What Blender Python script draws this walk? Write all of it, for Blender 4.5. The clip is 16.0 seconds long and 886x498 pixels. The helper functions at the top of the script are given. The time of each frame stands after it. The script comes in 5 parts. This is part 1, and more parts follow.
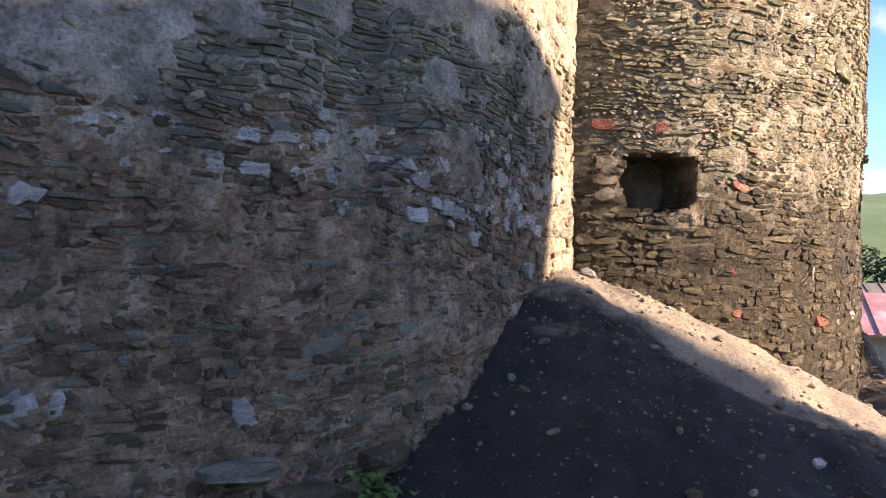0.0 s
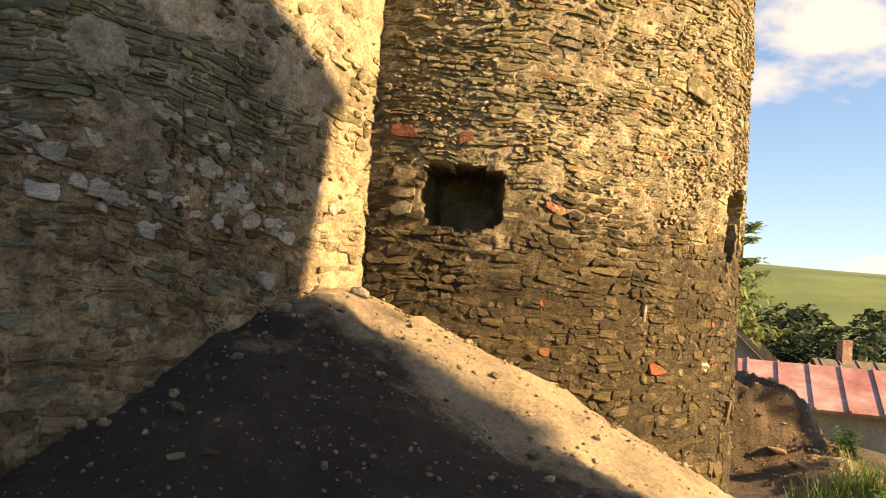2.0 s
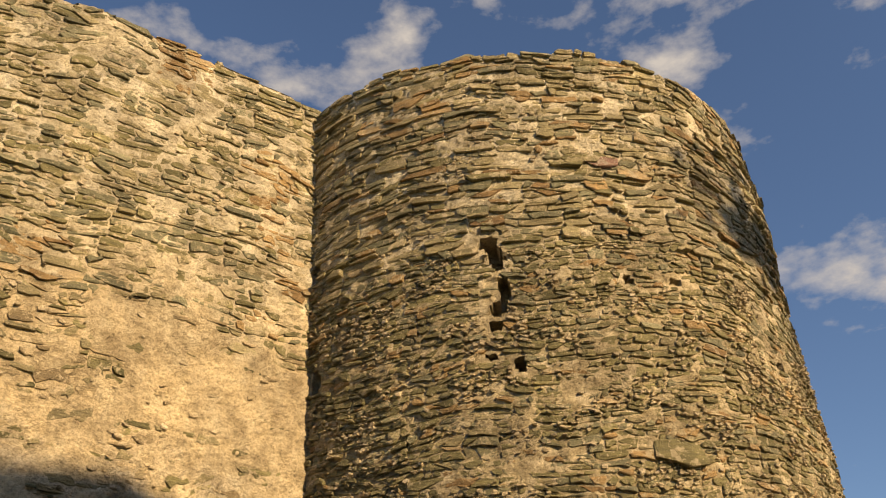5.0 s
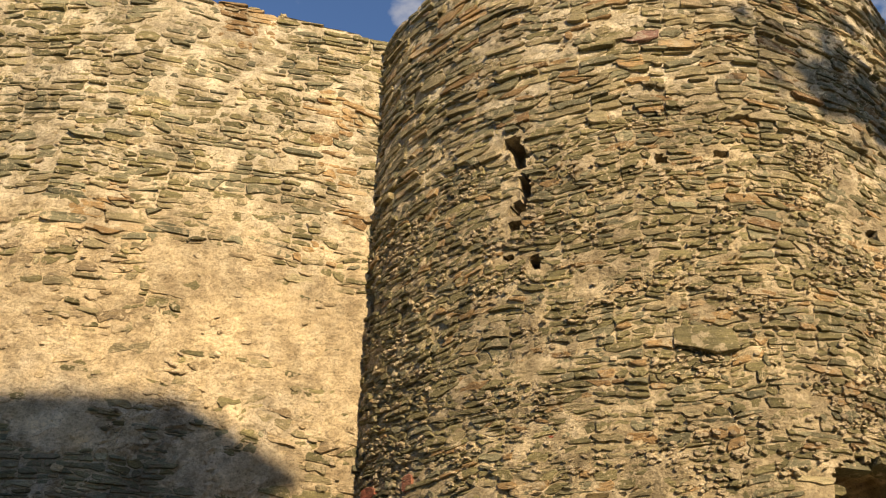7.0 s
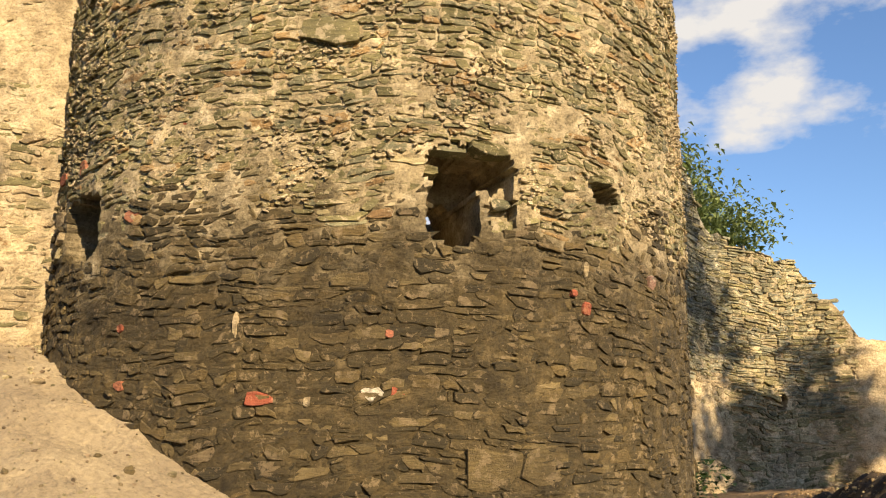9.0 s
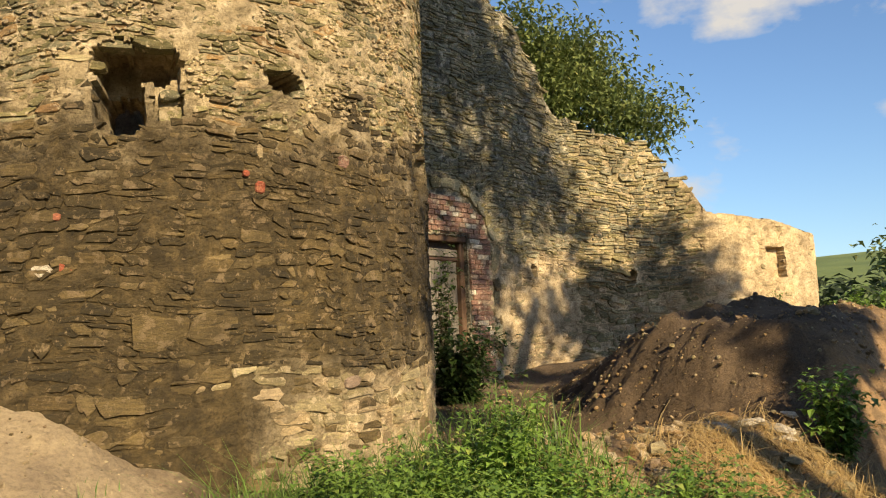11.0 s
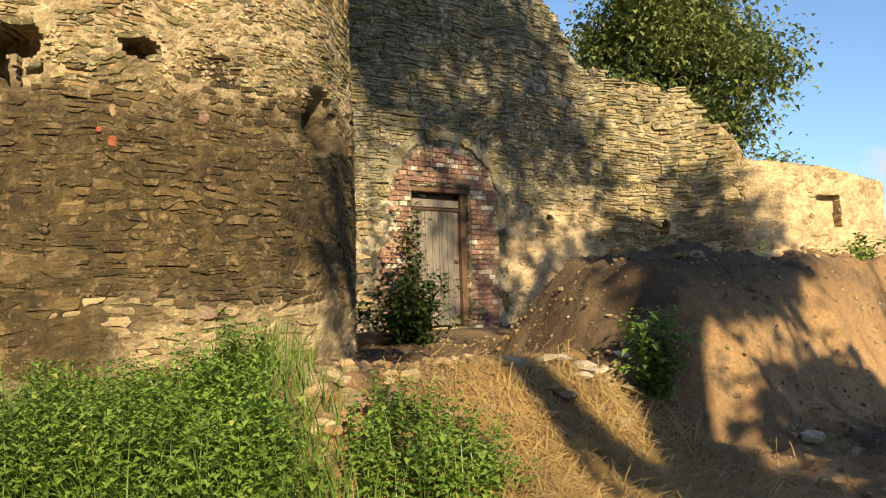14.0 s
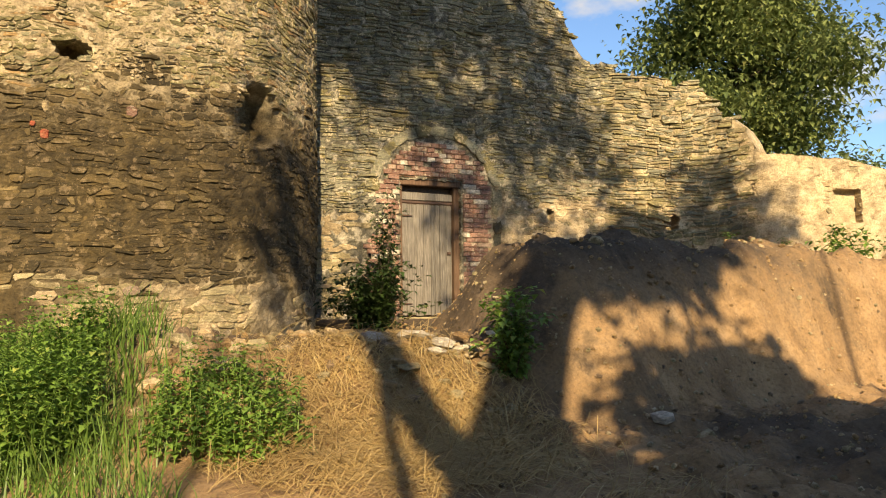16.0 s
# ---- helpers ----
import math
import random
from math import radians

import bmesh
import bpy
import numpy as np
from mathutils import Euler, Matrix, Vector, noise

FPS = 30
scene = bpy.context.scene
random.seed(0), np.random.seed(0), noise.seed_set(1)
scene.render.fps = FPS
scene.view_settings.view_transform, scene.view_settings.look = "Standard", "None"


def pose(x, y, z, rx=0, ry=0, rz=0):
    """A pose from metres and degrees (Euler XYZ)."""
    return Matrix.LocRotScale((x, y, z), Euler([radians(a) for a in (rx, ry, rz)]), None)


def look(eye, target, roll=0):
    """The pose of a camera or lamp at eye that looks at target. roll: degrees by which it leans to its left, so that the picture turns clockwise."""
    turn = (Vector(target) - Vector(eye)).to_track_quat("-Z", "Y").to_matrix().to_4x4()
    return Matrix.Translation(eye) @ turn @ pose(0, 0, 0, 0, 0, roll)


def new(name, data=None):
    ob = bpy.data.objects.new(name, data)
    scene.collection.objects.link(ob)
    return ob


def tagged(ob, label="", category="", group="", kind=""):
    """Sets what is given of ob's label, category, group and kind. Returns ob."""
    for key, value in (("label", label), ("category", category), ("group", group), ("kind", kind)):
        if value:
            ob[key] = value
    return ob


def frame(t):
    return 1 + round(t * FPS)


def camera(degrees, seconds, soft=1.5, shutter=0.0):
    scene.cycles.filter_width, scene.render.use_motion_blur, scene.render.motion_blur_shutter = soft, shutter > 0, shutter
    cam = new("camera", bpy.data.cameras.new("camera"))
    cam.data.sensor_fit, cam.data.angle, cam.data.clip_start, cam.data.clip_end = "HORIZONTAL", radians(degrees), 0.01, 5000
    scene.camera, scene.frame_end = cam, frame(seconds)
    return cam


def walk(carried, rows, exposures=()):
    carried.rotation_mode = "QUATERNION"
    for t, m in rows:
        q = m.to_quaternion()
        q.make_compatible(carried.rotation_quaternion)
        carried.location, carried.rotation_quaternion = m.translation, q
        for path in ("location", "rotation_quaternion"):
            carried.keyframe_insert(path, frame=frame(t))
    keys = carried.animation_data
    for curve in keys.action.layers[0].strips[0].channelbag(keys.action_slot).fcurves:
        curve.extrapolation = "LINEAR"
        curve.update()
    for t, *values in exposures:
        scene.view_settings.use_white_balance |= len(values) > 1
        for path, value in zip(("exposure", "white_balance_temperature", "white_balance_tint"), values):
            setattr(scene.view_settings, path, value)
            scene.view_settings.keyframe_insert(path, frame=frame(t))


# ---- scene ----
cam = camera(52.6, 16.0, 1.1)
METRES, EYE, TILT, LEAN, TURN = 17.0, 1.6, -1.5, -2.0, 0.0
ROWS = [
    (0.0, 0.0, 0.0, 0.0, 0.02, 1.21, 0.98),
    (0.5, 0.0316, 0.0118, -0.0048, 2.57, 1.86, 0.07),
    (1.0, 0.0623, 0.0266, -0.0086, 3.2, 3.83, -2.56),
    (1.5, 0.0947, 0.0378, -0.0122, 4.37, 3.19, -2.32),
    (2.0, 0.1248, 0.0515, -0.0158, 3.43, 4.89, -2.57),
    (2.5, 0.1532, 0.0674, -0.0173, 6.91, 10.5, -1.48),
    (3.0, 0.1813, 0.0829, -0.02, 13.63, 13.94, 0.78),
    (3.5, 0.2081, 0.1012, -0.0227, 14.47, 17.09, 3.75),
    (4.0, 0.2374, 0.1138, -0.0261, 17.02, 21.06, 3.99),
    (4.5, 0.2613, 0.127, -0.0284, 20.82, 30.12, 2.49),
    (4.7, 0.2709, 0.1323, -0.0293, 23.7875, 33.781, 3.1),
    (6.8, 0.3621, 0.2199, -0.0437, 46.98, 34.86, -0.68),
    (7.0, 0.3702, 0.2283, -0.0452, 48.56, 33.12, -0.97),
    (7.5, 0.3901, 0.2486, -0.047, 55.02, 28.15, -1.61),
    (8.0, 0.4114, 0.2704, -0.0505, 57.74, 22.59, -0.94),
    (8.5, 0.4378, 0.2914, -0.0542, 52.11, 17.6, 0.2),
    (9.0, 0.4662, 0.3087, -0.0606, 46.94, 14.92, -0.21),
    (9.5, 0.4949, 0.3281, -0.0671, 40.73, 13.65, 0.5),
    (9.7, 0.5061, 0.3367, -0.0683, 39.54, 13.56, 1.01),
    (11.8, 0.6112, 0.4053, -0.0854, 52.9, 5.93, 3.93),
    (12.0, 0.6199, 0.4127, -0.0859, 53.83, 5.61, 4.09),
    (12.5, 0.642, 0.429, -0.0894, 56.8, 5.91, 3.87),
    (13.0, 0.6596, 0.4505, -0.0935, 58.26, 7.33, 2.41),
    (13.5, 0.6773, 0.4755, -0.0956, 60.56, 7.19, 2.21),
    (14.0, 0.6958, 0.5001, -0.0979, 59.98, 6.64, 1.25),
    (14.5, 0.7131, 0.5279, -0.1001, 60.63, 6.88, 0.74),
    (15.0, 0.7328, 0.5504, -0.1036, 63.04, 4.97, -0.06),
    (15.5, 0.748, 0.576, -0.1086, 64.26, 4.14, -0.97),
    (16.0, 0.766, 0.5993, -0.1124, 68.33, 7.03, -0.21),
]
walk(cam, [(t, pose(0, 0, EYE, TILT, LEAN, TURN) @ pose(METRES * x, METRES * y, METRES * z, 90 + pitch, roll, yaw)) for t, x, y, z, yaw, pitch, roll in ROWS],
     [(0.0, 1.75, 5650, 27), (1.0, 1.52, 5700, 26), (1.5, 1.1, 7100, 19), (2.0, 1.55, 9000, 17), (2.5, 1.05, 8300, 15), (3.0, 1.1, 8200, 15), (4.5, 0.6, 8000, 14), (7.0, 0.82, 6900, 12), (7.5, 0.76, 6950, 12), (8.5, 1.05, 6900, 11), (9.0, 1.15, 6900, 10), (9.5, 0.75, 7200, 12), (9.7, 0.65, 7200, 12), (11.8, 1.08, 7000, 8), (16.0, 1.13, 7300, 10)])

# ---- light ----
SUN_AZ = Vector((0.962, -0.272, 0)).normalized()
SUN_EL = radians(25)
world = bpy.data.worlds.new("sky")
scene.world = world
world.use_nodes = True
wn, wl = world.node_tree.nodes, world.node_tree.links
sky = wn.new("ShaderNodeTexSky")
sky.sky_type = "NISHITA"
sky.sun_disc = False
sky.sun_elevation = SUN_EL
sky.sun_rotation = math.atan2(SUN_AZ.x, SUN_AZ.y)
sky.air_density, sky.dust_density, sky.ozone_density = 1.0, 0.3, 3.0
wn["Background"].inputs["Strength"].default_value = 0.095
# scattered fair-weather clouds, over the whole sky
co = wn.new("ShaderNodeTexCoord")
flat = wn.new("ShaderNodeMapping")
flat.inputs["Scale"].default_value = (1.0, 1.0, 1.9)
flat.inputs["Location"].default_value = (0.35, 0.1, 0.0)
wl.new(co.outputs["Generated"], flat.inputs["Vector"])
puff = wn.new("ShaderNodeTexNoise")
puff.inputs["Scale"].default_value, puff.inputs["Detail"].default_value, puff.inputs["Roughness"].default_value = 5.2, 9, 0.55
wl.new(flat.outputs[0], puff.inputs["Vector"])
cover = wn.new("ShaderNodeValToRGB")
cover.color_ramp.elements[0].position, cover.color_ramp.elements[1].position = 0.53, 0.65
wl.new(puff.outputs["Fac"], cover.inputs[0])
cloud = wn.new("ShaderNodeMix")
cloud.data_type = "RGBA"
wl.new(cover.outputs[0], cloud.inputs[0])
deep = wn.new("ShaderNodeMix")
deep.data_type, deep.blend_type = "RGBA", "MULTIPLY"
deep.inputs[0].default_value, deep.inputs[7].default_value = 1.0, (0.70, 0.80, 0.93, 1)
wl.new(sky.outputs[0], deep.inputs[6])
wl.new(deep.outputs[2], cloud.inputs[6])
cloud.inputs[7].default_value = (4.0, 3.95, 3.95, 1)
wl.new(cloud.outputs[2], wn["Background"].inputs[0])
sun = new("sun", bpy.data.lights.new("sun", "SUN"))
sun.data.energy, sun.data.angle, sun.data.color = 5.0, radians(0.55), (1.0, 0.79, 0.50)
to_sun = Vector((SUN_AZ.x * math.cos(SUN_EL), SUN_AZ.y * math.cos(SUN_EL), math.sin(SUN_EL)))
sun.matrix_world = look(to_sun * 40, (0, 0, 0))

# ---- small tools ----
def smooth(a, b, x):
    t = min(1.0, max(0.0, (x - a) / (b - a)))
    return t * t * (3 - 2 * t)


def lerp_table(x, table):
    if x <= table[0][0]:
        return table[0][1]
    for (x0, y0), (x1, y1) in zip(table, table[1:]):
        if x <= x1:
            return y0 + (y1 - y0) * (x - x0) / (x1 - x0)
    return table[-1][1]


def nz(x, y, z=0.0, s=1.0, o=3):
    return noise.fractal(Vector((x * s, y * s, z * s)), 1.0, 2.0, o)


def mesh_from(name, verts, faces, material, shade=False):
    me = bpy.data.meshes.new(name)
    me.from_pydata(verts, [], faces)
    me.materials.append(material)
    if shade:
        me.polygons.foreach_set("use_smooth", [True] * len(me.polygons))
    me.update()
    return me


def part(name, data, material, parent, label=""):
    """One mesh object under a thing or a part; data is a bmesh or a mesh."""
    if isinstance(data, bmesh.types.BMesh):
        me = bpy.data.meshes.new(name)
        data.to_mesh(me)
        data.free()
        me.materials.append(material)
        data = me
    ob = new(name, data)
    ob.parent = parent
    return tagged(ob, label)


# ---- materials ----
def material(name):
    m = bpy.data.materials.new(name)
    m.use_nodes = True
    return m, m.node_tree.nodes, m.node_tree.links, m.node_tree.nodes["Principled BSDF"]


def tex_noise(n, l, coord, scale, detail=6, rough=0.6):
    t = n.new("ShaderNodeTexNoise")
    t.inputs["Scale"].default_value, t.inputs["Detail"].default_value, t.inputs["Roughness"].default_value = scale, detail, rough
    l.new(coord, t.inputs["Vector"])
    return t.outputs["Fac"]


def ramp(n, l, fac, stops):
    r = n.new("ShaderNodeValToRGB")
    e = r.color_ramp.elements
    while len(e) < len(stops):
        e.new(0.5)
    for k, (p, c) in zip(e, stops):
        k.position, k.color = p, (*c, 1)
    l.new(fac, r.inputs[0])
    return r.outputs[0]


def mix(n, l, fac, a, b, mode="MIX"):
    m = n.new("ShaderNodeMix")
    m.data_type, m.blend_type = "RGBA", mode
    for i, v in ((0, fac), (6, a), (7, b)):
        if hasattr(v, "is_linked"):
            l.new(v, m.inputs[i])
        else:
            m.inputs[i].default_value = v if i == 0 else (*v, 1)
    return m.outputs[2]


def bump(n, l, b, height, strength=0.5, dist=0.02):
    k = n.new("ShaderNodeBump")
    k.inputs["Strength"].default_value, k.inputs["Distance"].default_value = strength, dist
    l.new(height, k.inputs["Height"])
    l.new(k.outputs[0], b.inputs["Normal"])


def place_of(n):
    return n.new("ShaderNodeNewGeometry").outputs["Position"]


def stretched(n, l, p, sx, sy, sz):
    m = n.new("ShaderNodeMapping")
    m.inputs["Scale"].default_value = (sx, sy, sz)
    l.new(p, m.inputs["Vector"])
    return m.outputs[0]


def simple(name, stops, scale=8, rough=0.85, bumps=(40, 0.4, 0.01), second=None, deep=0.55):
    """Mottled surface: coarse noise through a colour ramp, a finer noise over it, and relief."""
    m, n, l, b = material(name)
    p = place_of(n)
    c = ramp(n, l, tex_noise(n, l, p, scale), stops)
    f = tex_noise(n, l, p, scale * 7, 4)
    c = mix(n, l, deep, c, ramp(n, l, f, [(0.3, (0.45, 0.45, 0.45)), (0.7, (1.0, 1.0, 1.0))]), "MULTIPLY")
    if second:
        c = mix(n, l, ramp(n, l, tex_noise(n, l, p, second[0], 5), [(second[1], (0, 0, 0)), (second[1] + 0.05, (1, 1, 1))]), c, second[2])
    l.new(c, b.inputs["Base Color"])
    b.inputs["Roughness"].default_value = rough
    bump(n, l, b, tex_noise(n, l, p, bumps[0], 8, 0.7), bumps[1], bumps[2])
    return m


def stone_material(name, dark, mid, light, joined, smear=None):
    """Stone whose tone differs from piece to piece, with bedding streaks, stains and smears of mortar."""
    m, n, l, b = material(name)
    p = place_of(n)
    if joined:
        r = n.new("ShaderNodeNewGeometry").outputs["Random Per Island"]
    else:
        r = n.new("ShaderNodeObjectInfo").outputs["Random"]
    c = ramp(n, l, r, [(0.0, dark), (0.4, mid), (0.8, mid), (1.0, light)])
    streak = tex_noise(n, l, stretched(n, l, p, 8, 8, 55), 1.0, 7, 0.7)
    c = mix(n, l, 0.85, c, ramp(n, l, streak, [(0.28, (0.36, 0.35, 0.34)), (0.5, (0.92, 0.92, 0.92)), (0.72, (1.45, 1.4, 1.3))]), "MULTIPLY")
    grit = tex_noise(n, l, p, 90, 5, 0.75)
    c = mix(n, l, 0.65, c, ramp(n, l, grit, [(0.3, (0.42, 0.42, 0.42)), (0.7, (1.3, 1.3, 1.3))]), "MULTIPLY")
    tone = smear or light
    lime = mix(n, l, 0.6, tone, ramp(n, l, grit, [(0.3, (0.5, 0.5, 0.5)), (0.7, (1.3, 1.3, 1.3))]), "MULTIPLY")
    speck = ramp(n, l, tex_noise(n, l, p, 8.5, 9, 0.72), [(0.545, (0, 0, 0)), (0.585, (0.85, 0.85, 0.85))])
    c = mix(n, l, speck, c, lime)
    speck = ramp(n, l, tex_noise(n, l, p, 34, 7, 0.7), [(0.58, (0, 0, 0)), (0.62, (0.8, 0.8, 0.8))])
    c = mix(n, l, speck, c, lime)
    c = mix(n, l, 0.9, c, ramp(n, l, tex_noise(n, l, p, 2.3, 6, 0.6), [(0.32, (0.62, 0.60, 0.57)), (0.5, (0.98, 0.97, 0.95)), (0.68, (1.3, 1.27, 1.2))]), "MULTIPLY")
    l.new(c, b.inputs["Base Color"])
    b.inputs["Roughness"].default_value = 0.85
    bump(n, l, b, tex_noise(n, l, stretched(n, l, p, 24, 24, 60), 1.0, 10, 0.80), 1.0, 0.035)
    return m


TONES = {
    "slate": ((0.16, 0.158, 0.10), (0.25, 0.238, 0.15), (0.37, 0.357, 0.232)),
    "olive": ((0.15, 0.138, 0.066), (0.235, 0.21, 0.103), (0.365, 0.327, 0.162)),
    "tan": ((0.269, 0.228, 0.132), (0.364, 0.312, 0.181), (0.533, 0.464, 0.282)),
    "ochre": ((0.264, 0.165, 0.077), (0.44, 0.297, 0.143), (0.605, 0.473, 0.297)),
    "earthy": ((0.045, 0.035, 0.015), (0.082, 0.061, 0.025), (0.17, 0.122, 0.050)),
    "umber": ((0.106, 0.08, 0.036), (0.157, 0.118, 0.052), (0.249, 0.19, 0.09)),
    "sandy": ((0.286, 0.22, 0.132), (0.462, 0.369, 0.231), (0.66, 0.539, 0.363)),
    "darkslate": ((0.15, 0.152, 0.104), (0.25, 0.25, 0.168), (0.41, 0.39, 0.27)),
    "russet": ((0.17, 0.112, 0.055), (0.31, 0.205, 0.108), (0.48, 0.345, 0.205)),
    "greyslate": ((0.18, 0.182, 0.135), (0.26, 0.258, 0.185), (0.41, 0.40, 0.285)),
    "brick": ((0.22, 0.05, 0.03), (0.38, 0.10, 0.055), (0.48, 0.20, 0.12)),
    "oldbrick": ((0.22, 0.125, 0.10), (0.33, 0.195, 0.155), (0.47, 0.37, 0.30)),
    "limelump": ((0.42, 0.34, 0.225), (0.58, 0.48, 0.33), (0.72, 0.61, 0.44)),
    "chalk": ((0.44, 0.405, 0.345), (0.62, 0.57, 0.485), (0.80, 0.745, 0.65)),
    "clod": ((0.135, 0.095, 0.061), (0.257, 0.182, 0.115), (0.432, 0.324, 0.216)),
}
LIME, MUD = (0.56, 0.47, 0.32), (0.24, 0.18, 0.105)
SMEAR = {"slate": LIME, "olive": LIME, "tan": LIME, "ochre": LIME, "earthy": MUD, "umber": MUD, "russet": (0.42, 0.32, 0.215), "darkslate": (0.30, 0.255, 0.185), "greyslate": (0.40, 0.36, 0.27), "oldbrick": (0.45, 0.38, 0.30)}
SINGLE = {k: stone_material(k + "_stone", *v, False, SMEAR.get(k)) for k, v in TONES.items()}
JOINED = {k: stone_material(k + "_rubble", *v, True, SMEAR.get(k)) for k, v in TONES.items()}
LAYERS = {
    "lime": [(0.3, (0.24, 0.195, 0.12)), (0.5, (0.43, 0.355, 0.23)), (0.66, (0.68, 0.58, 0.41))],
    "plaster": [(0.3, (0.34, 0.265, 0.16)), (0.5, (0.57, 0.46, 0.30)), (0.75, (0.70, 0.60, 0.42))],
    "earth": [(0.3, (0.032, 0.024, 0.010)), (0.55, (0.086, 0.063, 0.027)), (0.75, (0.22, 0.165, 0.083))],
    "clay": [(0.34, (0.12, 0.080, 0.043)), (0.5, (0.36, 0.25, 0.14)), (0.66, (0.58, 0.44, 0.28))],
    "pointing": [(0.3, (0.34, 0.29, 0.20)), (0.5, (0.56, 0.49, 0.36)), (0.66, (0.74, 0.67, 0.53))],
    "palegrey": [(0.3, (0.25, 0.222, 0.17)), (0.5, (0.49, 0.43, 0.335)), (0.66, (0.67, 0.60, 0.48))],
    "grey": [(0.35, (0.07, 0.068, 0.055)), (0.50, (0.16, 0.15, 0.115)), (0.585, (0.48, 0.44, 0.35))],
}


def bed_material(name, layers, along=None):
    """The bedding of a rubble wall. layers: from the ground up, a kind of mortar and the height at which it ends;
    along: a layer that takes over past a place on the y axis, below a height."""
    m, n, l, b = material(name)
    p = place_of(n)
    tone = tex_noise(n, l, p, 7, 7, 0.65)
    fine = tex_noise(n, l, p, 48, 5, 0.7)
    xyz = n.new("ShaderNodeSeparateXYZ")
    l.new(p, xyz.inputs[0])
    wob = n.new("ShaderNodeMath")
    wob.operation = "MULTIPLY_ADD"
    l.new(tex_noise(n, l, p, 1.5, 8, 0.68), wob.inputs[0])
    wob.inputs[1].default_value, wob.inputs[2].default_value = 2.4, -1.2

    def above(value, level, soft=0.40):
        add = n.new("ShaderNodeMath")
        add.operation = "ADD"
        l.new(value, add.inputs[0])
        l.new(wob.outputs[0], add.inputs[1])
        k = n.new("ShaderNodeMapRange")
        k.inputs["From Min"].default_value, k.inputs["From Max"].default_value = level - soft, level + soft
        l.new(add.outputs[0], k.inputs["Value"])
        return k.outputs[0]

    c = ramp(n, l, tone, LAYERS[layers[0][0]])
    for (kind, _), (_, level) in zip(layers[1:], layers):
        c = mix(n, l, above(xyz.outputs["Z"], level), c, ramp(n, l, tone, LAYERS[kind]))
    if along:
        kind, y, level = along
        low = n.new("ShaderNodeMath")
        low.operation = "MULTIPLY"
        l.new(above(xyz.outputs["Y"], y), low.inputs[0])
        inv = n.new("ShaderNodeMath")
        inv.operation = "SUBTRACT"
        inv.inputs[0].default_value = 1.0
        l.new(above(xyz.outputs["Z"], level), inv.inputs[1])
        l.new(inv.outputs[0], low.inputs[1])
        c = mix(n, l, low.outputs[0], c, ramp(n, l, tone, LAYERS[kind]))
    c = mix(n, l, 0.7, c, ramp(n, l, fine, [(0.32, (0.45, 0.44, 0.42)), (0.50, (0.97, 0.97, 0.97)), (0.7, (1.22, 1.22, 1.22))]), "MULTIPLY")
    c = mix(n, l, 0.9, c, ramp(n, l, tex_noise(n, l, p, 2.3, 6, 0.6), [(0.32, (0.62, 0.60, 0.57)), (0.5, (0.98, 0.97, 0.95)), (0.68, (1.3, 1.27, 1.2))]), "MULTIPLY")
    pits = tex_noise(n, l, stretched(n, l, p, 42, 42, 62), 1.0, 8, 0.72)
    c = mix(n, l, 0.8, c, ramp(n, l, pits, [(0.36, (0.34, 0.32, 0.29)), (0.43, (0.95, 0.95, 0.95)), (0.62, (1.0, 1.0, 1.0)), (0.72, (1.3, 1.3, 1.28))]), "MULTIPLY")
    l.new(c, b.inputs["Base Color"])
    b.inputs["Roughness"].default_value = 0.93
    bump(n, l, b, mix(n, l, 0.45, tex_noise(n, l, p, 26, 12, 0.80), pits), 1.0, 0.050)
    return m


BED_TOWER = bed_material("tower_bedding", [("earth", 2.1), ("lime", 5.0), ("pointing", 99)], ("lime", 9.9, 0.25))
BED_A = bed_material("south_wall_bedding", [("clay", 2.15), ("palegrey", 3.1), ("plaster", 4.7), ("pointing", 99)], ("plaster", 6.85, 3.4))
BED_B = bed_material("north_wall_bedding", [("grey", 99)], ("plaster", 15.7, 1.75))
BED_C = bed_material("far_wall_bedding", [("plaster", 2.6), ("lime", 99)])
GROUND = {
    "soil": ([(0.3, (0.05, 0.035, 0.022)), (0.55, (0.125, 0.088, 0.055)), (0.8, (0.24, 0.173, 0.11))], 1.3),
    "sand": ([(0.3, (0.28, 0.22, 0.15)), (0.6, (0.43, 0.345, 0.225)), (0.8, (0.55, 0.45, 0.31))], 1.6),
    "clay": ([(0.3, (0.21, 0.127, 0.060)), (0.55, (0.38, 0.25, 0.130)), (0.8, (0.52, 0.37, 0.215))], 2.2),
    # heap earth with its shade put into the colour; sand is the lit side
    "shaded_spoil": ([(0.3, (0.022, 0.016, 0.012)), (0.6, (0.044, 0.032, 0.024)), (0.8, (0.085, 0.064, 0.046))], 1.6),
    "turf": ([(0.3, (0.035, 0.055, 0.018)), (0.6, (0.075, 0.10, 0.035)), (0.8, (0.15, 0.15, 0.06))], 2.5),
    "meadow": ([(0.35, (0.07, 0.115, 0.03)), (0.6, (0.13, 0.18, 0.05)), (0.75, (0.20, 0.22, 0.08))], 0.02),
}


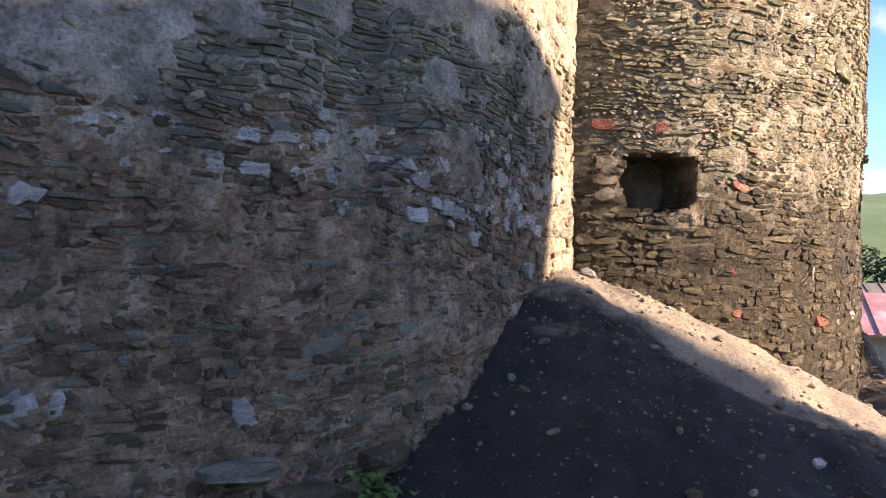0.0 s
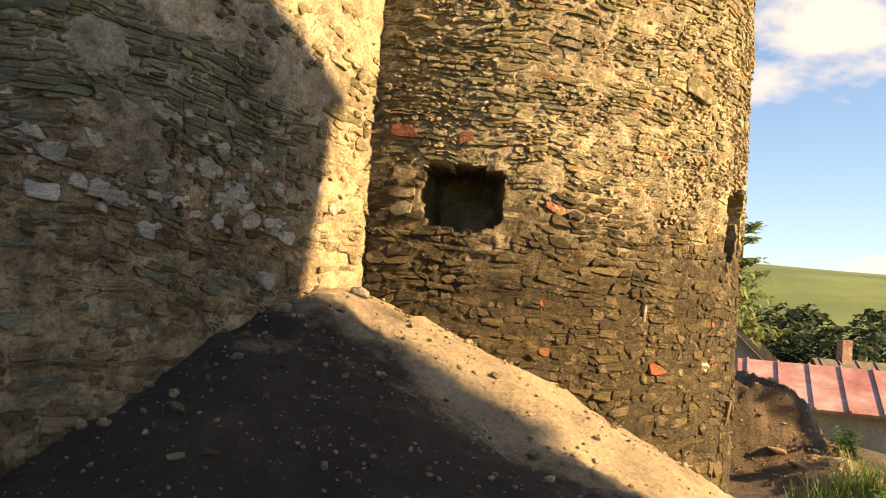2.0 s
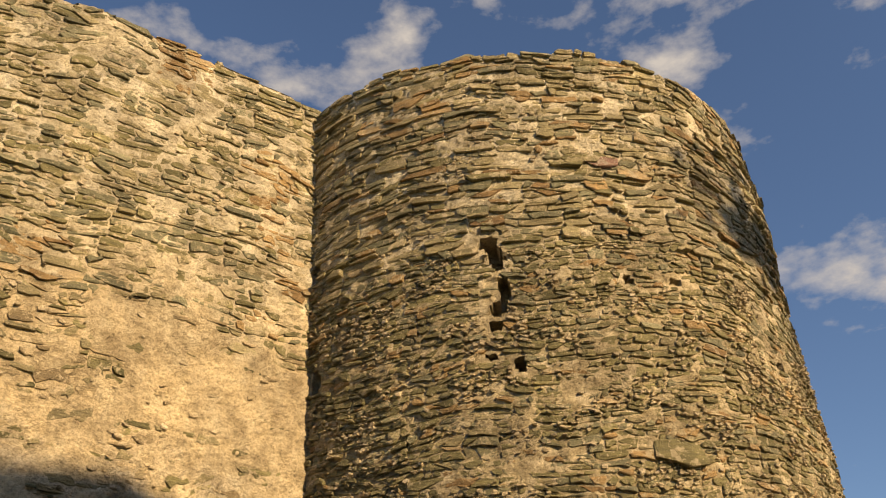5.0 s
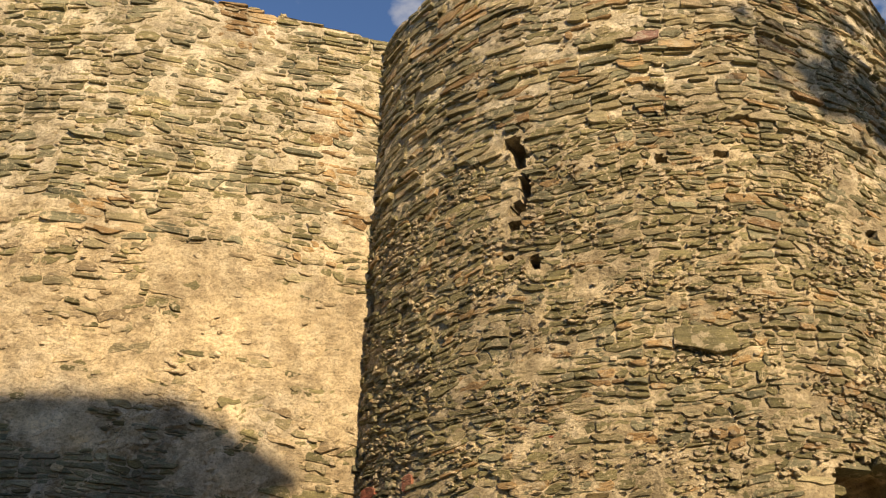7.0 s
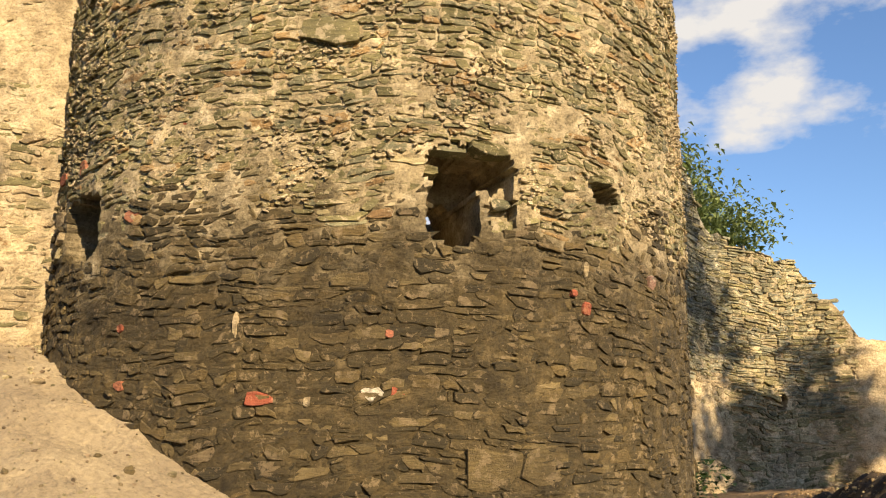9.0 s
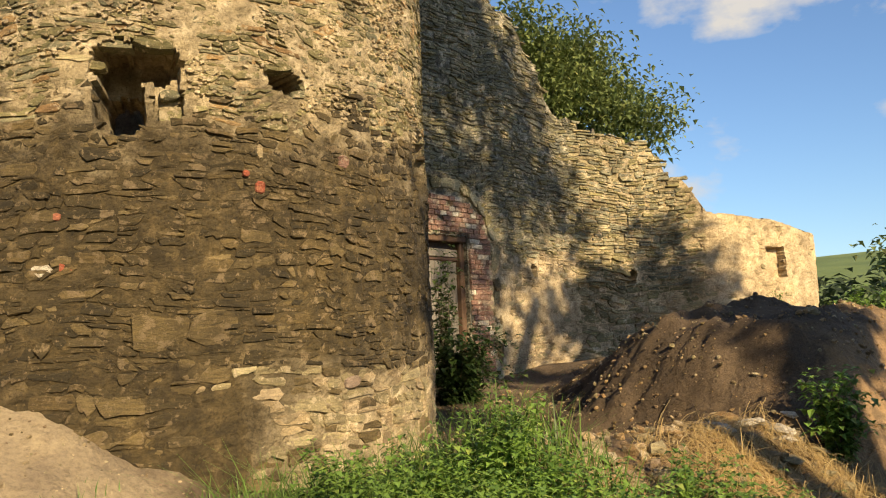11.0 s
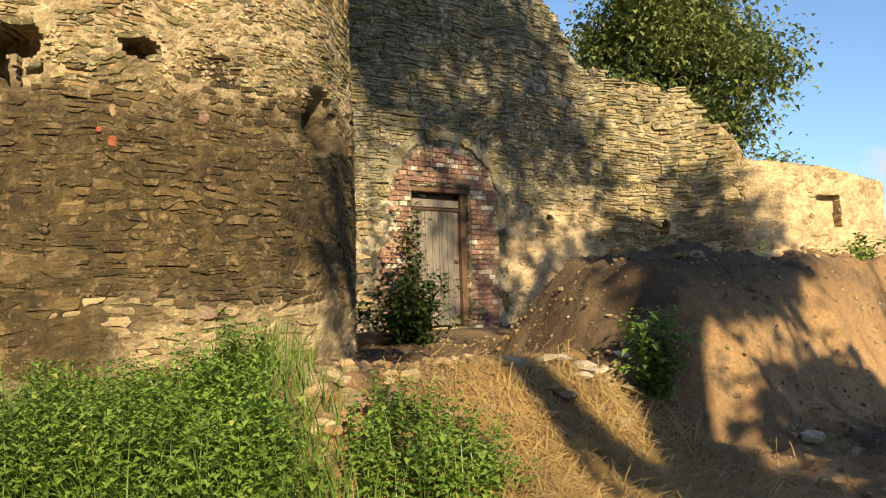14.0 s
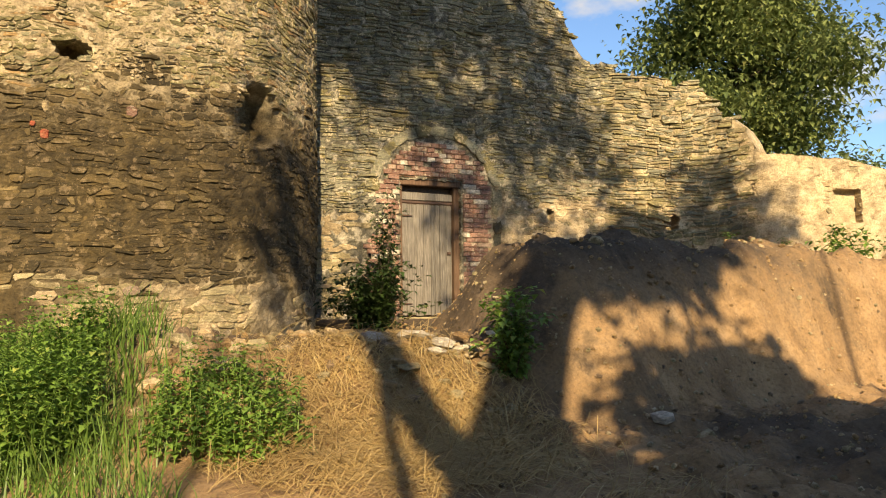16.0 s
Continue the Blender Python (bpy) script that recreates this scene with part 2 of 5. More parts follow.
def ground_material():
    """One earth: soils that pass into one another in uneven patches, the heap's shade among them. Each patch: kind,
    middle, half lengths, softness.
    """
    m, n, l, b = material("ground")
    p = place_of(n)
    edge = tex_noise(n, l, p, 1.1, 9, 0.72)
    tones = {k: ramp(n, l, tex_noise(n, l, p, sc, 7), st) for k, (st, sc) in GROUND.items()}

    def patch(cx, cy, rx, ry, wild=0.9, soft=0.16):
        t = n.new("ShaderNodeMapping")
        t.inputs["Location"].default_value = (-cx / rx, -cy / ry, 0)
        t.inputs["Scale"].default_value = (1 / rx, 1 / ry, 0)
        l.new(p, t.inputs["Vector"])
        d = n.new("ShaderNodeVectorMath")
        d.operation = "LENGTH"
        l.new(t.outputs[0], d.inputs[0])
        a = n.new("ShaderNodeMath")
        a.operation = "MULTIPLY_ADD"
        l.new(edge, a.inputs[0])
        a.inputs[1].default_value = wild * 2
        l.new(d.outputs["Value"], a.inputs[2])
        k = n.new("ShaderNodeMapRange")
        k.inputs["From Min"].default_value, k.inputs["From Max"].default_value = 1 + wild + soft, 1 + wild - soft
        l.new(a.outputs[0], k.inputs["Value"])
        return k.outputs[0]

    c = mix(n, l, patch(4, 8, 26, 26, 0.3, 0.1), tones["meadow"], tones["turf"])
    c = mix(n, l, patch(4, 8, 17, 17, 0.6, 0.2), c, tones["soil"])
    # the near-black first patch paints the shade on the heap's near side
    for kind, *where in (("shaded_spoil", 1.4, 5.6, 2.9, 1.7), ("sand", 3.4, 7.6, 3.0, 1.5), ("clay", 6.9, 16.4, 0.75, 2.6), ("clay", 4.0, 18.8, 3.4, 2.2), ("soil", 4.9, 14.3, 1.5, 1.2), ("soil", 8.4, 14.3, 1.2, 1.8),
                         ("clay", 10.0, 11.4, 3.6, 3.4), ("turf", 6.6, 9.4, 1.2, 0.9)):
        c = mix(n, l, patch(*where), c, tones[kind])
    fine = tex_noise(n, l, p, 26, 7, 0.75)
    c = mix(n, l, 0.75, c, ramp(n, l, fine, [(0.3, (0.42, 0.41, 0.40)), (0.5, (0.95, 0.95, 0.95)), (0.72, (1.35, 1.33, 1.28))]), "MULTIPLY")
    l.new(c, b.inputs["Base Color"])
    b.inputs["Roughness"].default_value = 0.95
    crumbs = mix(n, l, 0.55, tex_noise(n, l, p, 22, 10, 0.78), tex_noise(n, l, p, 6.5, 8, 0.7))
    bump(n, l, b, crumbs, 1.0, 0.075)
    return m


MAT_GROUND = ground_material()


def wood(name, a, b2, grey):
    m, n, l, b = material(name)
    p = place_of(n)
    grain = tex_noise(n, l, stretched(n, l, p, 70, 70, 3.5), 1.0, 8, 0.7)
    c = ramp(n, l, grain, [(0.28, a), (0.5, b2), (0.72, grey)])
    r = n.new("ShaderNodeObjectInfo").outputs["Random"]
    c = mix(n, l, 0.6, c, ramp(n, l, r, [(0.0, (0.55, 0.55, 0.55)), (1.0, (1.25, 1.2, 1.15))]), "MULTIPLY")
    stain = tex_noise(n, l, p, 3.5, 4)
    c = mix(n, l, 0.5, c, ramp(n, l, stain, [(0.35, (0.5, 0.5, 0.5)), (0.65, (1.1, 1.1, 1.1))]), "MULTIPLY")
    l.new(c, b.inputs["Base Color"])
    b.inputs["Roughness"].default_value = 0.8
    bump(n, l, b, grain, 0.6, 0.01)
    return m


MAT_PLANK = wood("grey_planks", (0.05, 0.046, 0.042), (0.145, 0.135, 0.12), (0.28, 0.265, 0.24))
MAT_FRAME = wood("brown_frame", (0.05, 0.028, 0.018), (0.13, 0.075, 0.045), (0.22, 0.14, 0.09))
MAT_BARK = wood("bark", (0.03, 0.024, 0.018), (0.085, 0.068, 0.05), (0.16, 0.135, 0.10))
MAT_IRON = simple("rusty_iron", [(0.3, (0.03, 0.018, 0.012)), (0.7, (0.10, 0.05, 0.03))], 30, 0.6)


def leaf(name, dark, light, yellow, gloss=0.45):
    m, n, l, b = material(name)
    r = n.new("ShaderNodeNewGeometry").outputs["Random Per Island"]
    c = ramp(n, l, r, [(0.0, dark), (0.6, light), (0.93, light), (1.0, yellow)])
    c = mix(n, l, 0.5, c, ramp(n, l, tex_noise(n, l, place_of(n), 2.0, 3), [(0.35, (0.6, 0.6, 0.6)), (0.65, (1.2, 1.2, 1.1))]), "MULTIPLY")
    l.new(c, b.inputs["Base Color"])
    b.inputs["Roughness"].default_value = gloss
    t = n.new("ShaderNodeBsdfTranslucent")
    l.new(c, t.inputs["Color"])
    s = n.new("ShaderNodeMixShader")
    s.inputs[0].default_value = 0.35
    l.new(b.outputs[0], s.inputs[1])
    l.new(t.outputs[0], s.inputs[2])
    l.new(s.outputs[0], n["Material Output"].inputs["Surface"])
    return m


MAT_GRASS = leaf("grass_blades", (0.07, 0.13, 0.028), (0.155, 0.26, 0.055), (0.30, 0.30, 0.12))
MAT_NETTLE = leaf("nettle_leaves", (0.075, 0.15, 0.03), (0.20, 0.335, 0.07), (0.33, 0.39, 0.10))
MAT_BUSH = leaf("dark_bush_leaves", (0.018, 0.038, 0.012), (0.045, 0.085, 0.022), (0.10, 0.13, 0.04))
MAT_LEAF = leaf("tree_leaves", (0.10, 0.145, 0.05), (0.22, 0.27, 0.10), (0.31, 0.32, 0.14))
MAT_STRAW = leaf("straw_stalks", (0.24, 0.165, 0.07), (0.46, 0.34, 0.16), (0.60, 0.48, 0.26), 0.6)
MAT_FOREST = leaf("far_forest", (0.02, 0.038, 0.018), (0.045, 0.07, 0.03), (0.09, 0.11, 0.04), 0.8)
MAT_TIN = simple("painted_tin_roof", [(0.3, (0.36, 0.13, 0.115)), (0.5, (0.48, 0.25, 0.22)), (0.66, (0.58, 0.44, 0.40))], 0.8, 0.45, (3, 0.1, 0.01))
MAT_RENDER = simple("house_render", [(0.3, (0.34, 0.30, 0.25)), (0.7, (0.48, 0.43, 0.36))], 1.5, 0.9)
MAT_OLDROOF = simple("old_roof_boards", [(0.3, (0.10, 0.085, 0.07)), (0.7, (0.20, 0.17, 0.14))], 2, 0.9)
MAT_GLASS, _n, _l, _b = material("window_glass")
_b.inputs["Base Color"].default_value, _b.inputs["Roughness"].default_value = (0.02, 0.025, 0.03, 1), 0.08
# ---- the plan ----
TOWER, TOWER_R = Vector((1.81, 10.14, 0)), 2.64


def ground_z(x, y):
    """Height of the ground: a slope down to the east, a spoil heap in the corner of wall and tower,
    a raised bank along the far wall with a cut face, and a low ridge of rubble."""
    z = 0.05 - 0.127 * min(max(x, -3.0), 20.0)
    dx, dy = x - 1.0, y - 7.3
    d, a = math.hypot(dx, dy), math.degrees(math.atan2(dy, dx))
    reach = lerp_table(a, [(-180, 2.7), (-130, 2.8), (-60, 3.5), (-45, 3.6), (20, 4.1), (60, 4.1), (180, 2.7)])
    if d < reach:
        z += 1.5 * (1 - (d / reach) ** 1.4) + (0.05 * nz(x, y, 6, 2.5, 4) + 0.02 * nz(x, y, 7, 9.0, 2)) * smooth(0, 0.5, d)
    z -= 0.28 * math.exp(-(((x - 2.2) / 0.9) ** 2 + ((y - 6.4) / 0.55) ** 2))
    # bank
    left = y - lerp_table(x, [(1.5, 16.2), (2.5, 15.4), (3.3, 14.5), (4.0, 13.8), (4.7, 13.4), (6.5, 13.3), (9.0, 13.3)])
    edge = lerp_table(y, [(14.3, 6.25), (15.6, 6.05), (16.4, 5.95), (18.0, 5.65), (24.0, 5.2)]) + 0.12 * nz(x * 0.3, y, 3.1, 1.6)
    steep = lerp_table(y, [(14.3, 1.1), (16.3, 0.7)])
    bank = smooth(-0.45 - 0.2 * smooth(5.5, 4.0, x), 0.45 + 0.4 * smooth(5.5, 4.0, x), left) * (1 - smooth(edge - 0.05, edge + steep, x)) * (1 - smooth(26, 34, y))
    z += bank * (lerp_table(x, [(1.0, 0.0), (3.0, 0.10), (4.4, 0.33), (5.2, 0.46)]) + 0.10 * smooth(14.5, 18, y) - z)
    z += bank * 0.20 * math.exp(-(((x - 5.2) / 1.3) ** 2 + ((y - 14.9) / 1.2) ** 2))
    rough = smooth(12.0, 13.5, y) * smooth(1.5, 3.0, x) * (1 - smooth(20, 26, y))
    z += rough * (0.13 * nz(x, y, 4, 1.7, 5) + 0.06 * nz(x, y, 8, 4.5, 5) + 0.035 * nz(x, y, 9, 14.0, 3))
    # rubble ridge
    z += 0.52 * math.exp(-((x - 6.35 - 0.1 * (y - 12)) / 0.75) ** 2) * smooth(9.6, 10.4, y) * (1 - smooth(12.6, 13.6, y))
    z += 0.06 * math.exp(-(((x - 3.4) / 1.5) ** 2 + ((y - 13.3) / 0.9) ** 2))
    # the valley beyond
    far = math.hypot(x - 4, y - 8)
    z -= 9.0 * smooth(16, 45, far) * (1 if y > 0 else 0.3)
    z += smooth(170, 560, far) * (46 + 14 * nz(x, y, 1, 0.004, 3))
    z += smooth(110, 170, far) * 4
    z += 0.035 * nz(x, y, 0, 1.6, 4) + ((0.015 * nz(x, y, 2, 8, 4) + 0.02 * rough * nz(x, y, 5, 6, 3)) if far < 16 else 0)
    return z


def make_ground():
    # one sheet: fine near the walk, coarser towards the horizon
    def axis(lo, hi, step, out):
        v = list(np.arange(lo, hi + step / 2, step))
        s, up, dn = step, v[-1], v[0]
        pre, post = [], []
        while up < out:
            s *= 1.28
            up += s
            dn -= s
            post.append(up)
            pre.insert(0, dn)
        return pre + v + post
    xs, ys = axis(-2.0, 10.0, 0.06, 2500), axis(2.0, 20.0, 0.06, 2500)
    verts = [(x, y, ground_z(x, y)) for y in ys for x in xs]
    w = len(xs)
    faces = [(j * w + i, j * w + i + 1, (j + 1) * w + i + 1, (j + 1) * w + i) for j in range(len(ys) - 1) for i in range(w - 1)]
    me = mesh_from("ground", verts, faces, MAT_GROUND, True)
    return tagged(new("ground", me), "bare trodden earth with spoil heaps and rubble", "ground", kind="structure")


make_ground()


class Path:
    """A wall's face in plan: a smooth line by arc length, with its outward normal."""

    def __init__(self, pts):
        fine = []
        p = [Vector((*q, 0)) for q in pts]
        p = [2 * p[0] - p[1]] + p + [2 * p[-1] - p[-2]]
        for i in range(1, len(p) - 2):
            for k in range(12):
                t = k / 12
                a, b, c, d = p[i - 1:i + 3]
                fine.append(0.5 * (2 * b + (c - a) * t + (2 * a - 5 * b + 4 * c - d) * t * t + (3 * b - a - 3 * c + d) * t ** 3))
        fine.append(p[-2])
        self.s = [0.0]
        for a, b in zip(fine, fine[1:]):
            self.s.append(self.s[-1] + (b - a).length)
        self.p, self.length, self.s = fine, self.s[-1], np.array(self.s)

    def at(self, u):
        i = min(max(int(np.searchsorted(self.s, u)) - 1, 0), len(self.p) - 2)
        t = (u - self.s[i]) / (self.s[i + 1] - self.s[i])
        d = (self.p[i + 1] - self.p[i]).normalized()
        return self.p[i].lerp(self.p[i + 1], t), Vector((d.y, -d.x, 0))


class Ring:
    """The tower's face: arc length from the side that faces west, anticlockwise."""

    def __init__(self, c, r):
        self.c, self.r, self.length = c, r, 2 * math.pi * r

    def at(self, u):
        a = math.pi + u / self.r
        n = Vector((math.cos(a), math.sin(a), 0))
        return self.c + n * self.r, n


def tower_u(x, y):
    return (math.atan2(y - TOWER.y, x - TOWER.x) - math.pi) % (2 * math.pi) * TOWER_R


def in_hole(u, z, hole):
    """Is (u, z) within a hole's rough outline? hole: u, z of its middle, half width, half height, squareness."""
    hu, hz, a, b, k = hole[:5]
    wob = 1 + (0.45 * nz(u, z, hu, 6, 3) if 2 < k < 10 else 0)
    return (abs(u - hu) / a) ** k + (abs(z - hz) / b) ** k < wob


def wall_face(name, face, bottom, top, rough, thick, mat, holes=(), step=0.05, back=True, closed=False, parent=None, dents=(), cover=None):
    """A wall with thickness: a rough outer face on a fine grid, with holes pushed in, a ragged top and a plain back."""
    nu = int(face.length / step)
    zs = list(np.arange(bottom, max(top(u * step) for u in range(nu + 1)) + step, step))
    verts, index, faces = [], {}, []

    def vert(i, j, depth=None):
        key = (i % nu if closed else i, j, depth)
        if key not in index:
            u = key[0] * step * (face.length / (nu * step))
            p, n = face.at(u)
            if 0 < key[0] < nu and 0 < j < len(zs) - 1:
                u += step * 0.38 * noise.cell(Vector((key[0] * 1.0, j * 1.0, 3.5)))
                zz = zs[j] + step * 0.38 * noise.cell(Vector((key[0] * 1.0, j * 1.0, 8.5)))
                p, n = face.at(u)
            else:
                zz = zs[j]
            z = min(zz, top(u))
            off = BULGE * nz(p.x, p.y, z, 0.9, 2) + rough * (0.5 * nz(p.x, p.y, z * 1.9, 9, 3) + 0.4 * nz(p.x, p.y, z * 1.4, 24, 2)) - 0.004
            if cover:
                off += 0.026 * cover(u, z)
            for du, dz, dr, dd in dents:
                off -= dd * smooth(0.0, 0.35, 1 - math.hypot(u - du, z - dz) / dr)
            if depth:
                off = -depth + 0.3 * off
            index[key] = len(verts)
            verts.append((p.x + n.x * off, p.y + n.y * off, z))
        return index[key]

    cells = {}
    for i in range(nu):
        u = (i + 0.5) * step
        for j in range(len(zs) - 1):
            if zs[j] >= top(u):
                continue
            z = zs[j] + step / 2
            hole = next((h for h in holes if in_hole(u, z, h)), None)
            cells[i, j] = hole
            if hole is None:
                faces.append((vert(i, j), vert(i + 1, j), vert(i + 1, j + 1), vert(i, j + 1)))
    for (i, j), hole in cells.items():
        if hole is None:
            continue
        d = hole[5]
        ring = [(i, j), (i + 1, j), (i + 1, j + 1), (i, j + 1)]
        for k, (di, dj) in enumerate(((0, -1), (1, 0), (0, 1), (-1, 0))):
            beside = cells.get((i + di, j + dj), 0)
            start = 0.0 if beside is None else beside[5] if beside else d
            if start < d:
                a, b = ring[k], ring[(k + 1) % 4]
                steps = [start or None] + [start + (d - start) * q / 4 for q in (1, 2, 3, 4)]
                for s0, s1 in zip(steps, steps[1:]):
                    faces.append((vert(*a, s0), vert(*b, s0), vert(*b, s1), vert(*a, s1)))
        if not hole[6]:
            faces.append(tuple(vert(*q, d) for q in ring))
    if back:
        for i in range(nu):
            u0, u1 = i * step, (i + 1) * step
            row = []
            for u, ii in ((u0, i), (u1, i + 1)):
                p, n = face.at(u % face.length if closed else min(u, face.length))
                row.append((p - n * thick, top(u % face.length if closed else u), ii))
            for j in range(len(zs) - 1):
                z = zs[j] + step / 2
                if z > top(u0):
                    continue
                hole = cells.get((i, j))
                if hole and hole[6]:
                    continue
                base = len(verts)
                for (p, t, ii), zz in ((row[0], zs[j]), (row[0], zs[j + 1]), (row[1], zs[j + 1]), (row[1], zs[j])):
                    verts.append((p.x, p.y, min(zz, t)))
                faces.append((base, base + 1, base + 2, base + 3))
            base = len(verts)
            for p, t, ii in row:
                q, n = face.at(ii * step % face.length if closed else min(ii * step, face.length))
                verts.extend([(q.x, q.y, t), (p.x, p.y, t)])
            faces.append((base, base + 2, base + 3, base + 1))
    me = mesh_from(name, verts, faces, mat)
    ob = new(name, me)
    ob.parent = parent
    return ob


BULGE = 0.03
TOWER_FACE = Ring(TOWER, TOWER_R)
WALL_A = Path([(-4.6, 0.4), (-2.6, 2.6), (-0.88, 4.42), (-0.04, 5.29), (0.32, 5.9), (0.70, 6.75), (1.06, 7.55), (1.3, 8.2)])
WALL_B = Path([(1.15, 12.3), (1.06, 13.6), (0.95, 15.0), (0.80, 17.0), (0.84, 17.9), (1.02, 18.3)])
WALL_C = Path([(0.72, 17.7), (1.0, 18.2), (1.34, 19.37), (2.15, 20.07), (2.52, 20.9), (2.75, 21.9), (2.6, 22.5), (1.9, 22.9)])


def ragged(u, k, amp=0.12):
    return amp * noise.cell(Vector((u * 4.0, k, 0))) - amp / 2


def tower_top(u):
    return 6.95 + ragged(u, 1.5, 0.04)


def wall_a_top(u):
    return 7.05 + ragged(u, 7.5, 0.03)


def wall_b_top(u):
    return lerp_table(u, [(0, 7.0), (2.5, 6.2), (4.3, 5.5), (4.75, 5.0), (5.0, 4.5), (5.3, 4.15), (6.5, 3.8)]) + ragged(u, 3.5, 0.16)


def wall_c_top(u):
    return lerp_table(u, [(0, 3.85), (1.72, 3.75), (2.02, 3.35), (2.37, 2.95), (2.67, 2.48), (3.9, 2.35), (5.4, 2.1)]) + ragged(u, 9.5, 0.10 if u < 2.6 else 0.02)


def hole_at(x, y, z, a, b, k, depth, through_wall=False):
    return (tower_u(x, y), z, a, b, k, depth, through_wall)


TOWER_HOLES = [
    hole_at(1.80, 7.5, 2.16, 0.32, 0.25, 3.5, 0.85),
    hole_at(4.125, 8.865, 2.11, 0.165, 0.21, 3.5, 0.95, True),
    hole_at(4.18, 8.98, 2.41, 0.31, 0.15, 2.6, 0.60),
    hole_at(4.25, 9.16, 2.16, 0.10, 0.15, 2.6, 0.12),
    hole_at(4.44, 9.98, 2.36, 0.15, 0.09, 2.4, 0.40),
    hole_at(2.67, 7.65, 4.95, 0.07, 0.07, 2.3, 0.22),
    hole_at(2.72, 7.66, 4.80, 0.06, 0.12, 2.3, 0.24),
    hole_at(2.75, 7.67, 4.55, 0.05, 0.12, 2.3, 0.20),
    hole_at(2.69, 7.65, 4.38, 0.07, 0.06, 2.3, 0.18),
    hole_at(2.68, 7.65, 4.24, 0.06, 0.05, 2.3, 0.16),
    hole_at(2.81, 7.70, 3.92, 0.055, 0.055, 2.3, 0.20),
    hole_at(2.62, 7.63, 4.01, 0.05, 0.03, 2.3, 0.14),
    hole_at(3.845, 8.458, 4.645, 0.05, 0.04, 2.3, 0.16),
    hole_at(3.56, 8.16, 4.60, 0.04, 0.035, 2.3, 0.12),
    hole_at(4.337, 9.374, 4.142, 0.06, 0.05, 2.3, 0.18),
    hole_at(1.14, 7.59, 5.14, 0.07, 0.11, 2.3, 0.20),
    hole_at(1.16, 7.585, 4.18, 0.06, 0.10, 2.3, 0.18),
    hole_at(0.15, 12.12, 3.50, 0.45, 0.45, 4, 0.95, True),
]
TOWER_DENTS = [(tower_u(3.86, 11.78), 2.02, 0.36, 0.34)]


# ---- how far mortar lies over the stones (0 bare, 1 wholly covered) ----
def tower_cover(u, z):
    k = 0.55 * nz(u, z * 1.2, 7, 1.2, 3) + 0.75 * nz(u, z * 1.3, 17, 4.2, 5)
    left = smooth(tower_u(2.6, 7.62), tower_u(1.0, 7.63), u)
    low = 2.15 + 0.22 * nz(u, 0, 5, 1.2, 3)
    if z > 5.0 + 0.35 * nz(u, 3, 5, 0.9, 2):
        return 0.45 + 0.4 * smooth(0.0, 0.40, k)
    if z > low:
        return 0.10 + 0.50 * smooth(0.08, 0.45, k + 0.20 * math.exp(-((z - low - 0.2) / 0.3) ** 2) + 0.05 * left)
    if z < 0.35 and u > tower_u(4.3, 9.3):
        return 0.2 + 0.8 * smooth(-0.1, 0.35, k)
    return 0.30 + 0.50 * smooth(-0.05, 0.40, k)


PLASTER_PATCHES = ((5.77, 2.95, 0.61, 0.42), (5.32, 2.57, 0.40, 0.32), (5.51, 2.13, 0.50, 0.36), (6.39, 3.15, 0.64, 0.27), (6.80, 2.81, 0.45, 0.25))


def wall_a_cover(u, z):
    p, n = WALL_A.at(u)
    k = nz(p.y, z, 2, 0.9, 3)
    f = 0.6 * nz(p.y, z * 1.2, 21, 1.3, 3) + 0.7 * nz(p.y, z * 1.3, 22, 4.0, 5)
    if z > 4.7 + 0.5 * k:
        return 0.42 + 0.45 * smooth(-0.05, 0.3, f)
    if z > 3.05 + 0.30 * k:
        return 0.2 + 0.75 * smooth(-0.42, 0.12, f - 0.25 * smooth(4.0, 4.7, z))
    if p.y > 6.92 + 0.35 * k:
        return 0.2 + 0.75 * smooth(-0.28, 0.22, f)
    for py, pz, w, h in PLASTER_PATCHES:
        if math.hypot((p.y - py) / w * 2.6, (z - pz) / h * 2.4) + 1.3 * f < 1:
            return 0.95
    if z > 2.25 + 0.2 * k:
        return 0.06 + 0.94 * smooth(0.24, 0.30, 0.8 * nz(u, z, 8, 1.6, 4) + 0.45 * nz(u, z, 9, 5.0, 4) + 0.45 * smooth(4.6, 3.8, p.y))
    return 0.26 + 0.5 * smooth(-0.05, 0.35, f)


def wall_b_cover(u, z):
    p, n = WALL_B.at(u)
    f = 0.6 * nz(p.y, z * 1.2, 23, 1.3, 3) + 0.7 * nz(p.y, z * 1.3, 24, 4.0, 5)
    if z < 1.75 + 0.3 * nz(u, z, 4, 1.1, 3) and p.y > 15.7:
        return smooth(-0.25, 0.15, f)
    if z < 1.4 and p.y < 13.9:
        return smooth(-0.15, 0.2, f)
    return 0.28 + 0.6 * smooth(0.15, 0.40, f)


def wall_c_cover(u, z):
    f = 0.6 * nz(u, z * 1.2, 25, 1.3, 3) + 0.7 * nz(u, z * 1.3, 26, 4.0, 5)
    return smooth(-0.45, 0.05, f) if u > 2.6 else 0.8 * smooth(0.0, 0.4, f)


